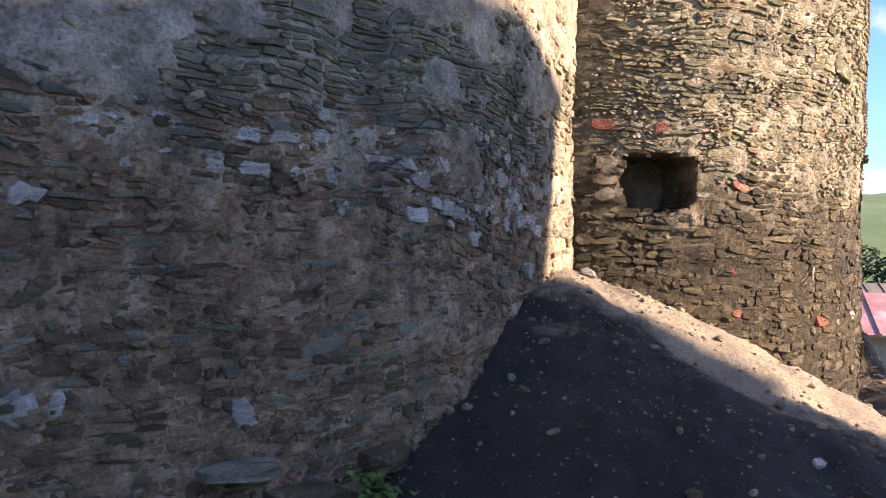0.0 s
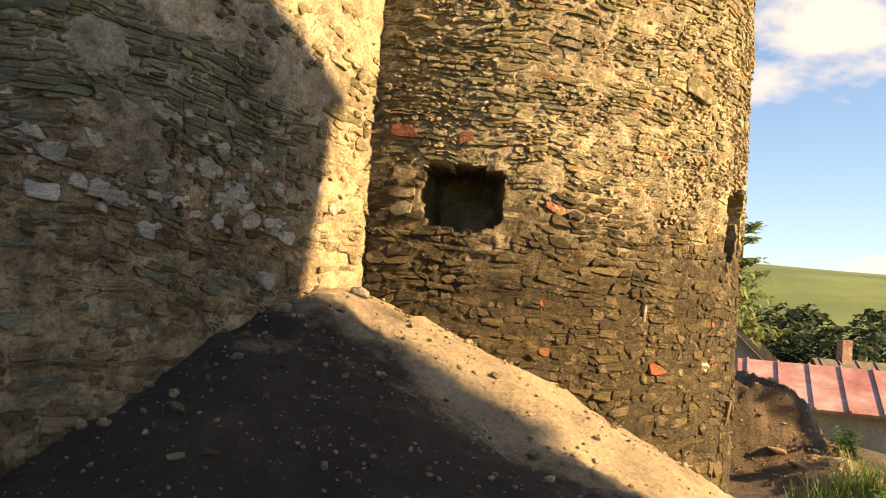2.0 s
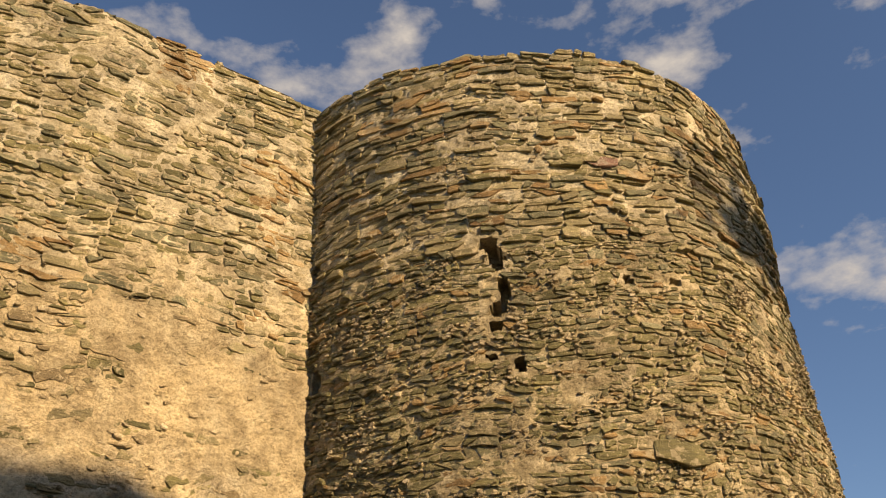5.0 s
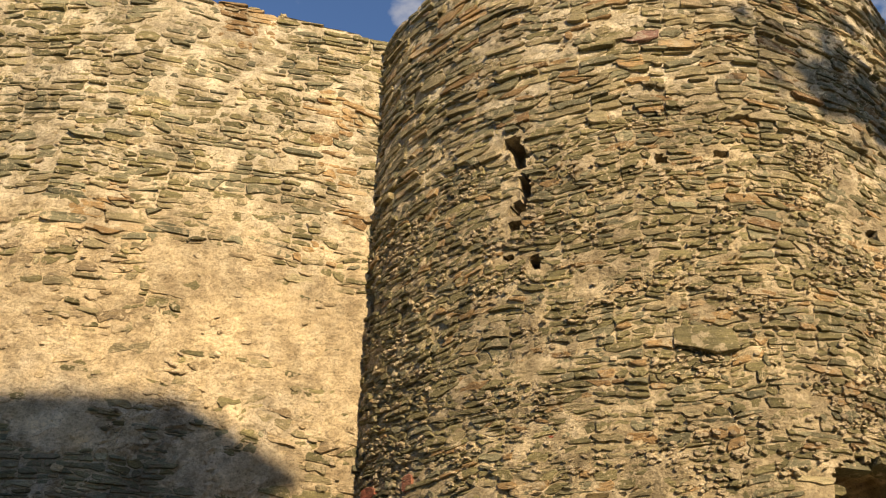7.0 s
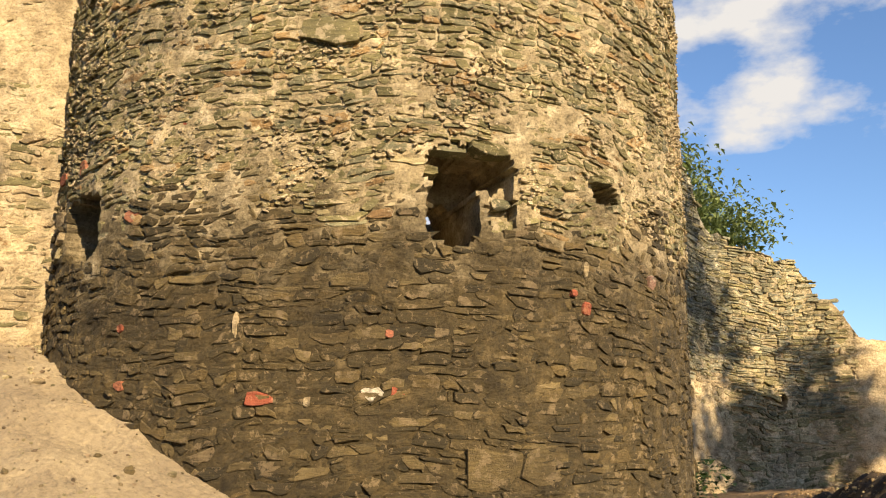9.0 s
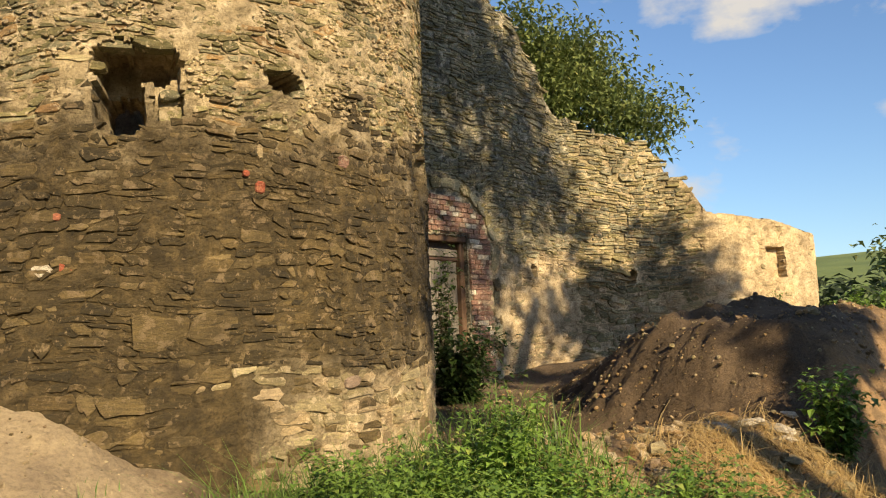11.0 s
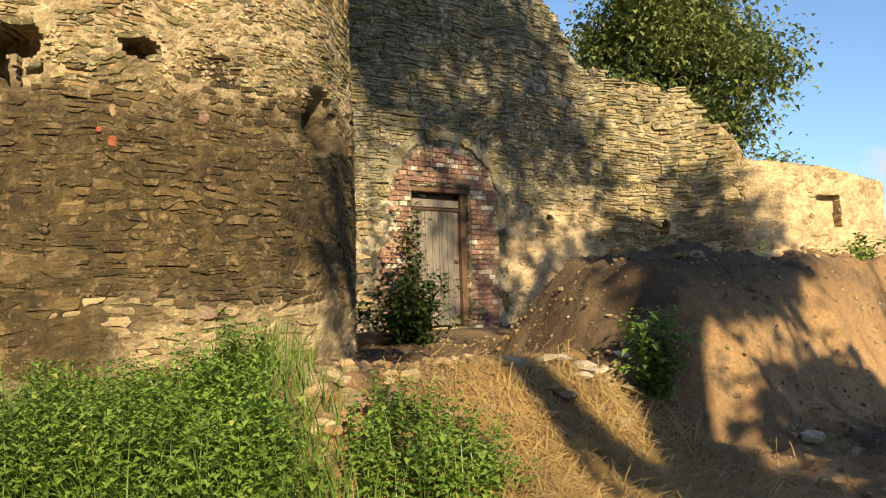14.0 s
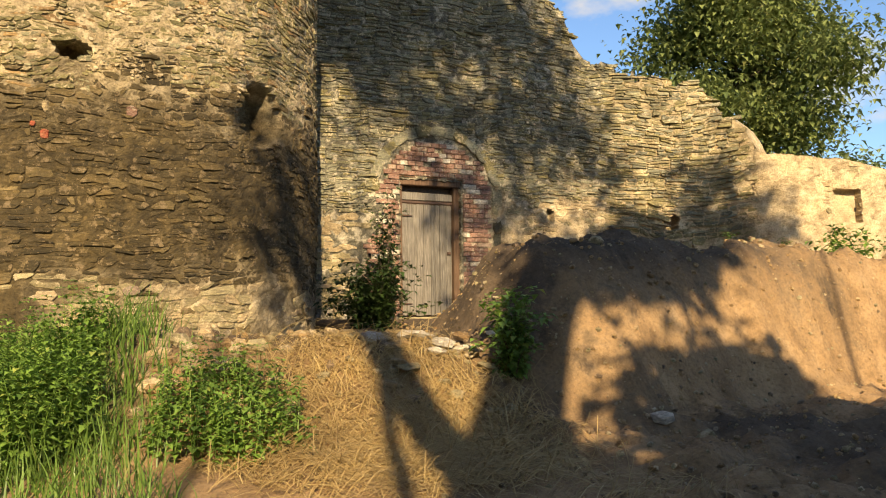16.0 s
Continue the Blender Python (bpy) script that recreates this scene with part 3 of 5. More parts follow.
# ---- walls and tower ----
DOOR_MID, DOOR_HALF, DOOR_TOP = 2.49, 0.515, 1.95
DOOR_HOLE = (DOOR_MID, 0.45, DOOR_HALF - 0.02, 1.5, 40, 0.45, False)
WALL_NICHE = (4.55, 1.52, 0.08, 0.11, 2.4, 0.16, False)
PUTLOG = (1.25, 1.42, 0.13, 0.12, 2.4, 0.30, False)
FAR_WINDOW = (3.98, 1.62, 0.22, 0.28, 12, 0.17, False)
tower = tagged(new("round_tower"), "ruined round rubble-stone tower, pale above and dark earth-stained below", "tower", kind="structure")
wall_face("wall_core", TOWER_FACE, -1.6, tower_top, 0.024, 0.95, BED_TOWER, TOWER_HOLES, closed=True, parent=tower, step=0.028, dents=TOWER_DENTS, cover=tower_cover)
wall_a = tagged(new("wall_south"), "tall rubble-stone curtain wall with patches of pale lime plaster", "wall", kind="structure")
wall_face("wall_core", WALL_A, -0.6, wall_a_top, 0.022, 1.2, BED_A, step=0.028, parent=wall_a, cover=wall_a_cover)
wall_b = tagged(new("wall_north"), "grey slate rubble wall with a broken stepped top", "wall", kind="structure")
wall_face("wall_core", WALL_B, -0.9, wall_b_top, 0.022, 0.9, BED_B, [DOOR_HOLE, WALL_NICHE], step=0.035, parent=wall_b, cover=wall_b_cover)
wall_c = tagged(new("wall_far"), "low rebuilt curved stone wall with pale lime mortar", "wall", kind="structure")
wall_face("wall_core", WALL_C, -0.6, wall_c_top, 0.022, 0.8, BED_C, [FAR_WINDOW, PUTLOG], step=0.03, parent=wall_c, cover=wall_c_cover)


# ---- rubble stones ----
def stone_shape(rng, w, h, proud, sides=8):
    """A rough flat stone, w by h, standing proud of the wall: vertices (along, up, out) and faces."""
    ring = []
    taper = rng.uniform(-0.22, 0.22)
    soft = rng.uniform(0.0, 0.25)
    cut = [rng.uniform(0.4, 1.0) for _ in range(4)]
    for x, z in ((-1, -cut[0]), (-0.35, -1), (0.4, -1), (1, -cut[1]), (1, cut[2]), (0.35, 1), (-0.4, 1), (-1, cut[3])):
        x += rng.uniform(-0.2, 0.2) * (1 if abs(x) < 0.5 else 0.45)
        z += rng.uniform(-0.16, 0.12) * (1 if z > 0 else -1)
        q = 1 - soft * max(0.0, x * x * z * z)
        ring.append((x * q * w / 2, z * q * h / 2 * (1 + taper * x)))
    tx, tz = rng.uniform(-0.16, 0.16), rng.uniform(-0.35, 0.2)
    skew = rng.uniform(-0.16, 0.16) * h
    verts = []
    for scale, out in ((1.0, -0.06), (1.0, proud * 0.75), (0.95, proud)):
        for x, z in ring:
            x2, z2 = x * scale, z * (scale if scale == 1 else 0.88)
            o = out if out < 0 else out + x2 * tx + z2 * tz + rng.uniform(-0.28, 0.22) * proud
            verts.append((x2 + (rng.uniform(-0.03, 0.03) * w if scale < 1 else 0), z2 + skew * x2 / w, o))
    n = sides
    faces = []
    for r in (0, 1):
        for i in range(n):
            j = (i + 1) % n
            faces.append((r * n + i, r * n + j, (r + 1) * n + j, (r + 1) * n + i))
    verts.append((rng.uniform(-0.2, 0.2) * w, rng.uniform(-0.2, 0.2) * h, proud * rng.uniform(0.8, 1.25)))
    for i in range(n):
        faces.append((2 * n + i, 2 * n + (i + 1) % n, 3 * n))
    return verts, faces


def brick_shape(rng, w, h, proud):
    """A squared block with a slightly worn face."""
    verts = []
    for scale, out in ((1.0, -0.06), (1.0, proud * 0.8), (0.95, proud)):
        for x, z in ((-1, -1), (1, -1), (1, 1), (-1, 1)):
            q = 1 if scale == 1 else 0.9
            verts.append((x * w / 2 * scale + rng.uniform(-0.004, 0.004), z * h / 2 * q + rng.uniform(-0.003, 0.003), out + (rng.uniform(-0.004, 0.003) if out > 0 else 0)))
    faces = [(8, 9, 10, 11)]
    for r in (0, 4):
        for i in range(4):
            j = (i + 1) % 4
            faces.append((r + i, r + j, r + 4 + j, r + 4 + i))
    return verts, faces


def bulge_at(face, u, z):
    p, n = face.at(u)
    return nz(p.x, p.y, z, 0.9, 2)


def lay_lumps(parent, face, rule, box, count, tones, seed, sizes=(0.02, 0.085)):
    """Squeezed-out lumps of mortar, thick in some places and few in others: one joined mesh."""
    rng = random.Random(seed)
    verts, faces, mats = [], [], []
    for _ in range(count):
        u, z = rng.uniform(box[0], box[2]), rng.uniform(box[1], box[3])
        if rng.random() > rule(u, z):
            continue
        w = rng.uniform(*sizes)
        v, f = stone_shape(rng, w, w * rng.uniform(0.3, 0.8), rng.uniform(0.006, 0.02))
        b = len(verts)
        verts.extend(lay(face, v, u, z, 0.014 + BULGE * bulge_at(face, u, z), rng.uniform(-0.5, 0.5)))
        faces.extend(tuple(b + i for i in q) for q in f)
        mats.extend([int(rng.random() * len(tones))] * len(f))
    me = bpy.data.meshes.new("mortar_lumps")
    me.from_pydata(verts, [], faces)
    for t in tones:
        me.materials.append(JOINED[t])
    me.polygons.foreach_set("material_index", mats)
    ob = new("mortar_lumps", me)
    ob.parent = parent
    return tagged(ob, kind="stuff")


def lay(face, verts, u0, z0, out0=0.0, turn=0.0):
    c, s = math.cos(turn), math.sin(turn)
    got = []
    for a, b, o in verts:
        p, n = face.at(min(max(u0 + a * c - b * s, 0.0), face.length))
        got.append((p.x + n.x * (o + out0), p.y + n.y * (o + out0), z0 + a * s + b * c))
    return got


def fitted_stone(rng, quad, joint, proud):
    """A flat stone that fills a four-cornered cell but for its joints: vertices (along, up, out) about the cell's middle, and faces."""
    cu, cz = sum(q[0] for q in quad) / 4, sum(q[1] for q in quad) / 4
    w = max(quad[1][0], quad[2][0]) - min(quad[0][0], quad[3][0])
    h = max(quad[2][1], quad[3][1]) - min(quad[0][1], quad[1][1])
    fu, fz = max(0.4, 1 - joint / w), max(0.4, 1 - joint / h)
    pts = [((u - cu) * fu, (z - cz) * fz) for u, z in quad]
    ring = []
    for i, c in enumerate(pts):
        a, b = pts[i - 1], pts[(i + 1) % 4]
        for e in (a, b):
            far = math.hypot(e[0] - c[0], e[1] - c[1]) + 1e-6
            k = min(0.42, rng.uniform(0.05, 0.45) * h / far)
            ring.append((c[0] + (e[0] - c[0]) * k, c[1] + (e[1] - c[1]) * k))
        if i % 2 == 0 and w > 0.09:
            t = rng.uniform(0.35, 0.65)
            dip = rng.uniform(-0.03, 0.13) * h * (1 if i == 0 else -1)
            ring.append((c[0] + (b[0] - c[0]) * t, c[1] + (b[1] - c[1]) * t + dip))
    ring = [(x + rng.gauss(0, 0.06) * h, z + rng.gauss(0, 0.065) * h) for x, z in ring]
    n = len(ring)
    tx, tz = rng.gauss(0, 0.04), rng.gauss(-0.02, 0.09)
    worn = min(0.2, rng.uniform(0.002, 0.007) / h * 2)
    verts = []
    for x, z in ring:
        verts.append((x, z, -0.05))
    for x, z in ring:
        verts.append((x, z, proud - rng.uniform(0.004, 0.012) + x * tx + z * tz))
    for x, z in ring:
        verts.append((x * (1 - worn * h / w), z * (1 - worn), proud + rng.uniform(-0.003, 0.003) + x * tx + z * tz))
    verts.append((rng.uniform(-0.2, 0.2) * w, rng.uniform(-0.15, 0.15) * h, proud + rng.uniform(-0.003, 0.006)))
    faces = []
    for r in (0, 1):
        for i in range(n):
            j = (i + 1) % n
            faces.append((r * n + i, r * n + j, (r + 1) * n + j, (r + 1) * n + i))
    for i in range(n):
        faces.append((2 * n + i, 2 * n + (i + 1) % n, 3 * n))
    return cu, cz, verts, faces


def split_cell(rng, quad, rule, out, depth=0):
    """Break a stretch of a course into stones: along the bed first, then upright, until each has its size."""
    bl, br, tr, tl = quad
    cu, cz = (bl[0] + br[0]) / 2, (bl[1] + tl[1]) / 2
    size = rule(cu, cz)
    w, h = (br[0] + tr[0] - bl[0] - tl[0]) / 2, (tl[1] + tr[1] - bl[1] - br[1]) / 2
    if depth < 9 and h > size[0] * rng.uniform(1.15, 1.9) and w < size[1] * 5:
        t = rng.uniform(0.3, 0.7)
        t2 = min(0.85, max(0.15, t + rng.gauss(0, 0.18)))
        ml, mr = (bl[0] + (tl[0] - bl[0]) * t, bl[1] + (tl[1] - bl[1]) * t), (br[0] + (tr[0] - br[0]) * t2, br[1] + (tr[1] - br[1]) * t2)
        split_cell(rng, (bl, br, mr, ml), rule, out, depth + 1)
        split_cell(rng, (ml, mr, tr, tl), rule, out, depth + 1)
    elif depth < 9 and w > size[1] * rng.uniform(0.75, 2.1):
        t = rng.uniform(0.25, 0.75)
        lean = max(-0.22, min(0.22, rng.gauss(0, 0.35) * h / w))
        mb, mt = (bl[0] + (br[0] - bl[0]) * (t + lean), bl[1] + (br[1] - bl[1]) * (t + lean)), (tl[0] + (tr[0] - tl[0]) * (t - lean), tl[1] + (tr[1] - tl[1]) * (t - lean))
        split_cell(rng, (bl, mb, mt, tl), rule, out, depth + 1)
        split_cell(rng, (mb, br, tr, mt), rule, out, depth + 1)
    else:
        out.append(quad)


def lay_stones(parent, face, bottom, top, rule, skip, single, seed, closed_u=None, cover=None):
    """Rough courses of close-fitted stones over a wall. rule(u, z): stone height, width, proudness, chance, materials;
    single(u, z): stones there are objects of their own (at most 300), the rest is one joined mesh."""
    rng = random.Random(seed)
    verts, faces, mats, mat_list, count = [], [], [], [], 0
    u_lo, u_hi = closed_u or (0.0, face.length)
    peak = max(top(u_lo + (u_hi - u_lo) * i / 60) for i in range(61))

    def wave(u, z):
        return z + 0.11 * nz(u, z * 0.35, seed, 0.6, 3) + 0.05 * nz(u, z * 0.8, seed + 5, 2.4, 3)

    z = bottom
    while z < peak:
        band = rng.uniform(0.10, 0.30)
        u = u_lo - rng.uniform(0, 0.3)
        while u < u_hi:
            step = rng.uniform(0.35, 0.95)
            cells = []
            split_cell(rng, ((u, z), (u + step, z), (u + step, z + band), (u, z + band)), rule, cells)
            u += step
            for quad in cells:
                uc, sc = sum(q[0] for q in quad) / 4, sum(q[1] for q in quad) / 4
                quad = [(a, wave(a, b)) for a, b in quad]
                zc = wave(uc, sc)
                _, _, proud, chance, kind = rule(uc, zc)
                a, b = (quad[1][0] - quad[0][0]) / 2, (quad[3][1] - quad[0][1]) / 2
                if a < 0.012 or b < 0.006 or not u_lo <= uc <= u_hi or zc + b > top(uc) + 0.05 or skip(uc, zc, a, b) or rng.random() > chance:
                    continue
                if cover and cover(uc, zc) > 0.93:
                    continue
                px, n = face.at(uc)
                out = BULGE * nz(px.x, px.y, zc, 0.9, 2)
                cu, cz, v, f = fitted_stone(rng, quad, rng.uniform(0.005, 0.016), max(0.001, rng.gauss(proud, proud * 0.55)))
                v = lay(face, v, cu, cz, out)
                m = kind[int(rng.random() * len(kind))]
                if count < 300 and single(uc, zc):
                    count += 1
                    part("stone", mesh_from("stone", v, f, SINGLE[m]), None, parent)
                    continue
                if m not in mat_list:
                    mat_list.append(m)
                base = len(verts)
                verts.extend(v)
                faces.extend(tuple(base + i for i in q2) for q2 in f)
                mats.extend([mat_list.index(m)] * len(f))
        z += band
    me = bpy.data.meshes.new("rubble_stones")
    me.from_pydata(verts, [], faces)
    for m in mat_list:
        me.materials.append(JOINED[m])
    me.polygons.foreach_set("material_index", mats)
    me.update()
    ob = new("rubble_stones", me)
    ob.parent = parent
    return tagged(ob, kind="stuff")


def tower_rule(u, z):
    left = smooth(tower_u(2.6, 7.62), tower_u(1.0, 7.63), u)
    edge = 2.15 + 0.22 * nz(u, 0, 5, 1.2, 3) + 0.20 * noise.cell(Vector((u * 7.0, z * 14.0, 2.5))) + 0.05
    up = 5.0 + 0.35 * nz(u, 3, 5, 0.9, 2)
    if z > up:
        return 0.062, 0.19, 0.024, 0.98, ("slate", "tan", "tan", "tan", "ochre", "tan", "olive", "slate")
    if z > edge:
        return 0.055 - 0.010 * left, 0.14 - 0.045 * left, 0.0105 + 0.009 * left, 0.98, ("slate", "olive", "olive", "olive", "olive", "olive", "slate", "tan", "olive", "ochre")
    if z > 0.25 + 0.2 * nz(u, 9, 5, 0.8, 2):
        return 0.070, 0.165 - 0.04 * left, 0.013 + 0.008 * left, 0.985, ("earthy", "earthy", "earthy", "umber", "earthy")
    if u > tower_u(4.3, 9.3):
        return 0.10, 0.24, 0.014, 0.96, ("sandy", "tan", "umber", "tan")
    return 0.085, 0.22, 0.014, 0.96, ("umber", "umber", "earthy")


def wall_a_rule(u, z):
    p, n = WALL_A.at(u)
    k = nz(p.y, z, 2, 0.9, 3)
    if z > 4.7 + 0.5 * k:
        warm = nz(p.y, z, 12, 1.3, 2) > 0.22
        return 0.068, 0.20, 0.016, 0.97, ("ochre", "ochre", "tan") if warm else ("slate", "tan", "olive", "olive", "tan", "slate")
    if z > 3.05 + 0.30 * k:
        return 0.075, 0.17, 0.011, 0.93, ("sandy", "tan", "sandy", "olive")
    if p.y > 6.92 + 0.35 * k:
        return 0.08, 0.19, 0.012, 0.95, ("sandy", "tan", "sandy", "olive")
    if z > 2.25 + 0.2 * k:
        return 0.046, 0.18, 0.012, 0.98, ("darkslate", "darkslate", "darkslate", "darkslate", "olive")
    return 0.055, 0.15, 0.011, 0.97, ("russet", "russet", "darkslate", "russet", "umber")


def wall_b_rule(u, z):
    p, n = WALL_B.at(u)
    low = 1.75 + 0.3 * nz(u, z, 4, 1.1, 3)
    if z < low and p.y > 15.7:
        return 0.075, 0.20, 0.011, 0.95, ("sandy", "tan", "sandy")
    if z < 1.4 and p.y < 13.9:
        return 0.11, 0.28, 0.018, 0.95, ("sandy", "tan")
    return 0.052, 0.20, 0.021, 0.985, ("greyslate", "greyslate", "slate", "olive")


def wall_c_rule(u, z):
    if u < 2.3 and z > 1.2:
        return 0.056, 0.22, 0.026, 0.97, ("slate", "tan", "olive", "greyslate")
    if u < 2.6:
        return 0.085, 0.23, 0.020, 0.95, ("tan", "sandy", "olive")
    return 0.10, 0.25, 0.008, 0.9, ("sandy", "sandy", "tan")


def near_hole(holes, u, z, a, b):
    return any(abs(u - h[0]) < h[2] + a * (0.75 if h[5] < 0.2 else 0.3) and abs(z - h[1]) < h[3] + b * 0.5 for h in holes)


U_SEAM, U_END = tower_u(0.9, 7.66), tower_u(2.2, 12.75)


def arch_inside(u, z, a=0.0):
    """The old archway that the door stands in: straight sides and a segmental head."""
    m, half = 2.585, 0.895 + a
    if abs(u - m) > half:
        return False
    return z < 1.75 + (0.80 + a) * math.sqrt(max(0.0, 1 - ((u - m) / half) ** 2))


# ---- the door in its arch ----
def box_bm(lo, hi, bevel=0.0, rough=0.0, rng=None):
    bm = bmesh.new()
    bmesh.ops.create_cube(bm, size=1)
    for v in bm.verts:
        v.co = Vector([(a + b) / 2 + c * (b - a) for a, b, c in zip(lo, hi, v.co)])
        if rng:
            v.co += Vector([rng.uniform(-rough, rough) for _ in range(3)])
    if bevel:
        bmesh.ops.bevel(bm, geom=bm.edges[:], offset=bevel, segments=1, affect="EDGES")
    return bm


def make_door():
    """Frame, planks, transom and hinges; local x along the wall, y into it, z up."""
    rng = random.Random(3)
    door = tagged(new("door_1"), "closed weathered grey plank door in a brown wooden frame", "door", kind="structure")
    w, h = DOOR_HALF, DOOR_TOP
    for x0, x1 in ((-w, -w + 0.085), (w - 0.115, w)):
        part("jamb", box_bm((x0, 0.02, -0.06), (x1, 0.16, h - 0.10), 0.008, 0.004, rng), MAT_FRAME, door, "brown door jamb")
    part("lintel", box_bm((-w - 0.05, -0.02, h - 0.10), (w + 0.05, 0.16, h), 0.010, 0.006, rng), MAT_FRAME, door, "brown wooden lintel beam")
    part("drip_board", box_bm((-w - 0.03, -0.05, h + 0.004), (w + 0.07, 0.14, h + 0.03), 0.006, 0.006, rng), MAT_FRAME, door)
    lo, hi = -w + 0.09, w - 0.12
    part("transom_board", box_bm((lo, 0.065, 1.645), (hi, 0.095, 1.76), 0.006, 0.006, rng), MAT_PLANK, door, "grey transom board over the leaf")
    # dark sheet behind the planks stands in for the shade in their gaps
    part("shadow_gap", box_bm((lo, 0.15, -0.05), (hi, 0.17, 1.85), 0.002), MAT_IRON, door)
    part("leaf_head", box_bm((lo, 0.06, 1.60), (hi, 0.08, 1.635), 0.004, 0.004, rng), MAT_IRON, door)
    x = lo
    widths = [0.10, 0.15, 0.13, 0.12, 0.07, 0.08, 0.11, 0.10]
    scale = (hi - lo) / sum(widths)
    for q in widths:
        part("plank", box_bm((x + 0.003, 0.08 + rng.uniform(0, 0.012), -0.04 + rng.uniform(0, 0.02)), (x + q * scale - 0.003, 0.115, 1.60 + rng.uniform(-0.02, 0.0)), 0.004, 0.003, rng), MAT_PLANK, door)
        x += q * scale
    for z in (1.40, 0.12):
        bm = box_bm((lo - 0.06, 0.058, z), (lo + 0.17, 0.072, z + 0.03), 0.003)
        for v in bm.verts:
            if v.co.x > lo + 0.1:
                v.co.z = z + 0.015 + (v.co.z - z - 0.015) * 0.35
        part("hinge", bm, MAT_IRON, door, "rusty iron strap hinge")
    part("latch", box_bm((hi - 0.09, 0.055, 0.86), (hi - 0.03, 0.08, 0.90), 0.004), MAT_IRON, door, "iron latch")
    part("threshold", box_bm((-w, -0.10, -0.14), (w, 0.2, -0.06), 0.01, 0.008, rng), SINGLE["tan"], door, "worn stone threshold")
    p, n = WALL_B.at(DOOR_MID)
    ang = math.atan2(n.y, n.x) + math.pi / 2
    door.matrix_world = Matrix.Translation((p.x + n.x * -0.03, p.y + n.y * -0.03, 0.0)) @ Matrix.Rotation(ang, 4, "Z")
    return door


def make_brickwork():
    """Brick infill between the old arch and the door frame: each brick a piece of its own."""
    rng = random.Random(8)
    infill = tagged(new("brick_surround"), "worn red brick infill with lime joints round the door", "brickwork", kind="structure")
    course = 0.072
    z, row = -0.25, 0
    while z < 2.6:
        tall = z > DOOR_TOP + 0.02
        u = 1.30 - (row % 2) * 0.065
        while u < 3.6:
            w = 0.125 if tall or rng.random() < 0.25 else 0.25
            mid = u + w / 2
            lo, hi = u + 0.006, u + w - 0.006
            u += w
            zc = z + course / 2
            if z < DOOR_TOP + 0.03:
                if lo < DOOR_MID + DOOR_HALF < hi and hi - (DOOR_MID + DOOR_HALF) > 0.05:
                    lo = DOOR_MID + DOOR_HALF + 0.004
                elif hi > DOOR_MID - DOOR_HALF > lo and DOOR_MID - DOOR_HALF - lo > 0.05:
                    hi = DOOR_MID - DOOR_HALF - 0.004
                elif DOOR_MID - DOOR_HALF < (lo + hi) / 2 < DOOR_MID + DOOR_HALF:
                    continue
            hi = min(hi, 3.47)
            mid = (lo + hi) / 2
            if hi - lo < 0.05:
                continue
            inside = arch_inside(mid, zc + 0.03, -0.02) if z > 1.05 or mid > 2.4 else lo > 1.32 + 0.10 * rng.random()
            if not inside or rng.random() < 0.03:
                continue
            v, f = brick_shape(rng, hi - lo, course - 0.009, 0.03)
            part("brick", mesh_from("brick", lay(WALL_B, v, mid, zc, 0.012 + rng.uniform(-0.006, 0.008)), f, SINGLE["oldbrick" if rng.random() < 0.9 else "chalk"]), None, infill)
        z += course
        row += 1
    # stone arch band
    n = 15
    for i in range(n):
        a = math.pi * (i + 0.5) / n
        uu, zz = 2.585 - math.cos(a) * (0.895 + 0.1), 1.75 + math.sin(a) * 0.92
        v, f = stone_shape(rng, 0.26 * rng.uniform(0.9, 1.2), 0.17 * rng.uniform(0.85, 1.15), 0.02)
        t = math.atan2(math.sin(a) * 0.92, -math.cos(a) * 0.995) - math.pi / 2
        part("voussoir", mesh_from("voussoir", lay(WALL_B, v, uu, zz, 0.015, t), f, SINGLE["greyslate" if i % 3 else "olive"]), None, infill, "smooth plastered arch stone" if i == 0 else "")
    for k in range(7):
        v, f = stone_shape(rng, 0.15 * rng.uniform(0.85, 1.1), 0.33, 0.018)
        part("voussoir", mesh_from("voussoir", lay(WALL_B, v, 3.585, 0.02 + 0.262 * k, 0.012), f, SINGLE["umber" if k % 2 else "greyslate"]), None, infill)


make_door()
make_brickwork()


# ---- plants ----
def ribbon(verts, faces, base, lean, height, width, rng, bend=0.5, segs=3):
    """A blade: a thin tapering strip that bends over."""
    side = Vector((-lean.y, lean.x, 0)) * width / 2
    for i in range(segs + 1):
        t = i / segs
        c = base + lean * (bend * height * t * t) + Vector((0, 0, height * t * (1 - 0.25 * bend * t)))
        w = side * (1 - t) ** 0.7 if i < segs else side * 0.05
        verts.extend([tuple(c - w), tuple(c + w)])
    b = len(verts) - 2 * (segs + 1)
    for i in range(segs):
        faces.append((b + 2 * i, b + 2 * i + 1, b + 2 * i + 3, b + 2 * i + 2))


def leaf_quad(verts, faces, at, out, size, rng, droop=0.3):
    """A pointed leaf folded along its rib."""
    out = out.normalized()
    side = out.cross(Vector((0, 0, 1)))
    if side.length < 0.01:
        side = Vector((1, 0, 0))
    side = side.normalized() * size * 0.32
    up = out.cross(side).normalized() * size * 0.10
    mid, tip = at + out * size * 0.45, at + out * size - Vector((0, 0, droop * size))
    b = len(verts)
    verts.extend([tuple(at), tuple(mid + side - up), tuple(tip), tuple(mid - side - up), tuple(mid)])
    faces.extend([(b, b + 1, b + 4), (b + 1, b + 2, b + 4), (b + 2, b + 3, b + 4), (b + 3, b, b + 4)])


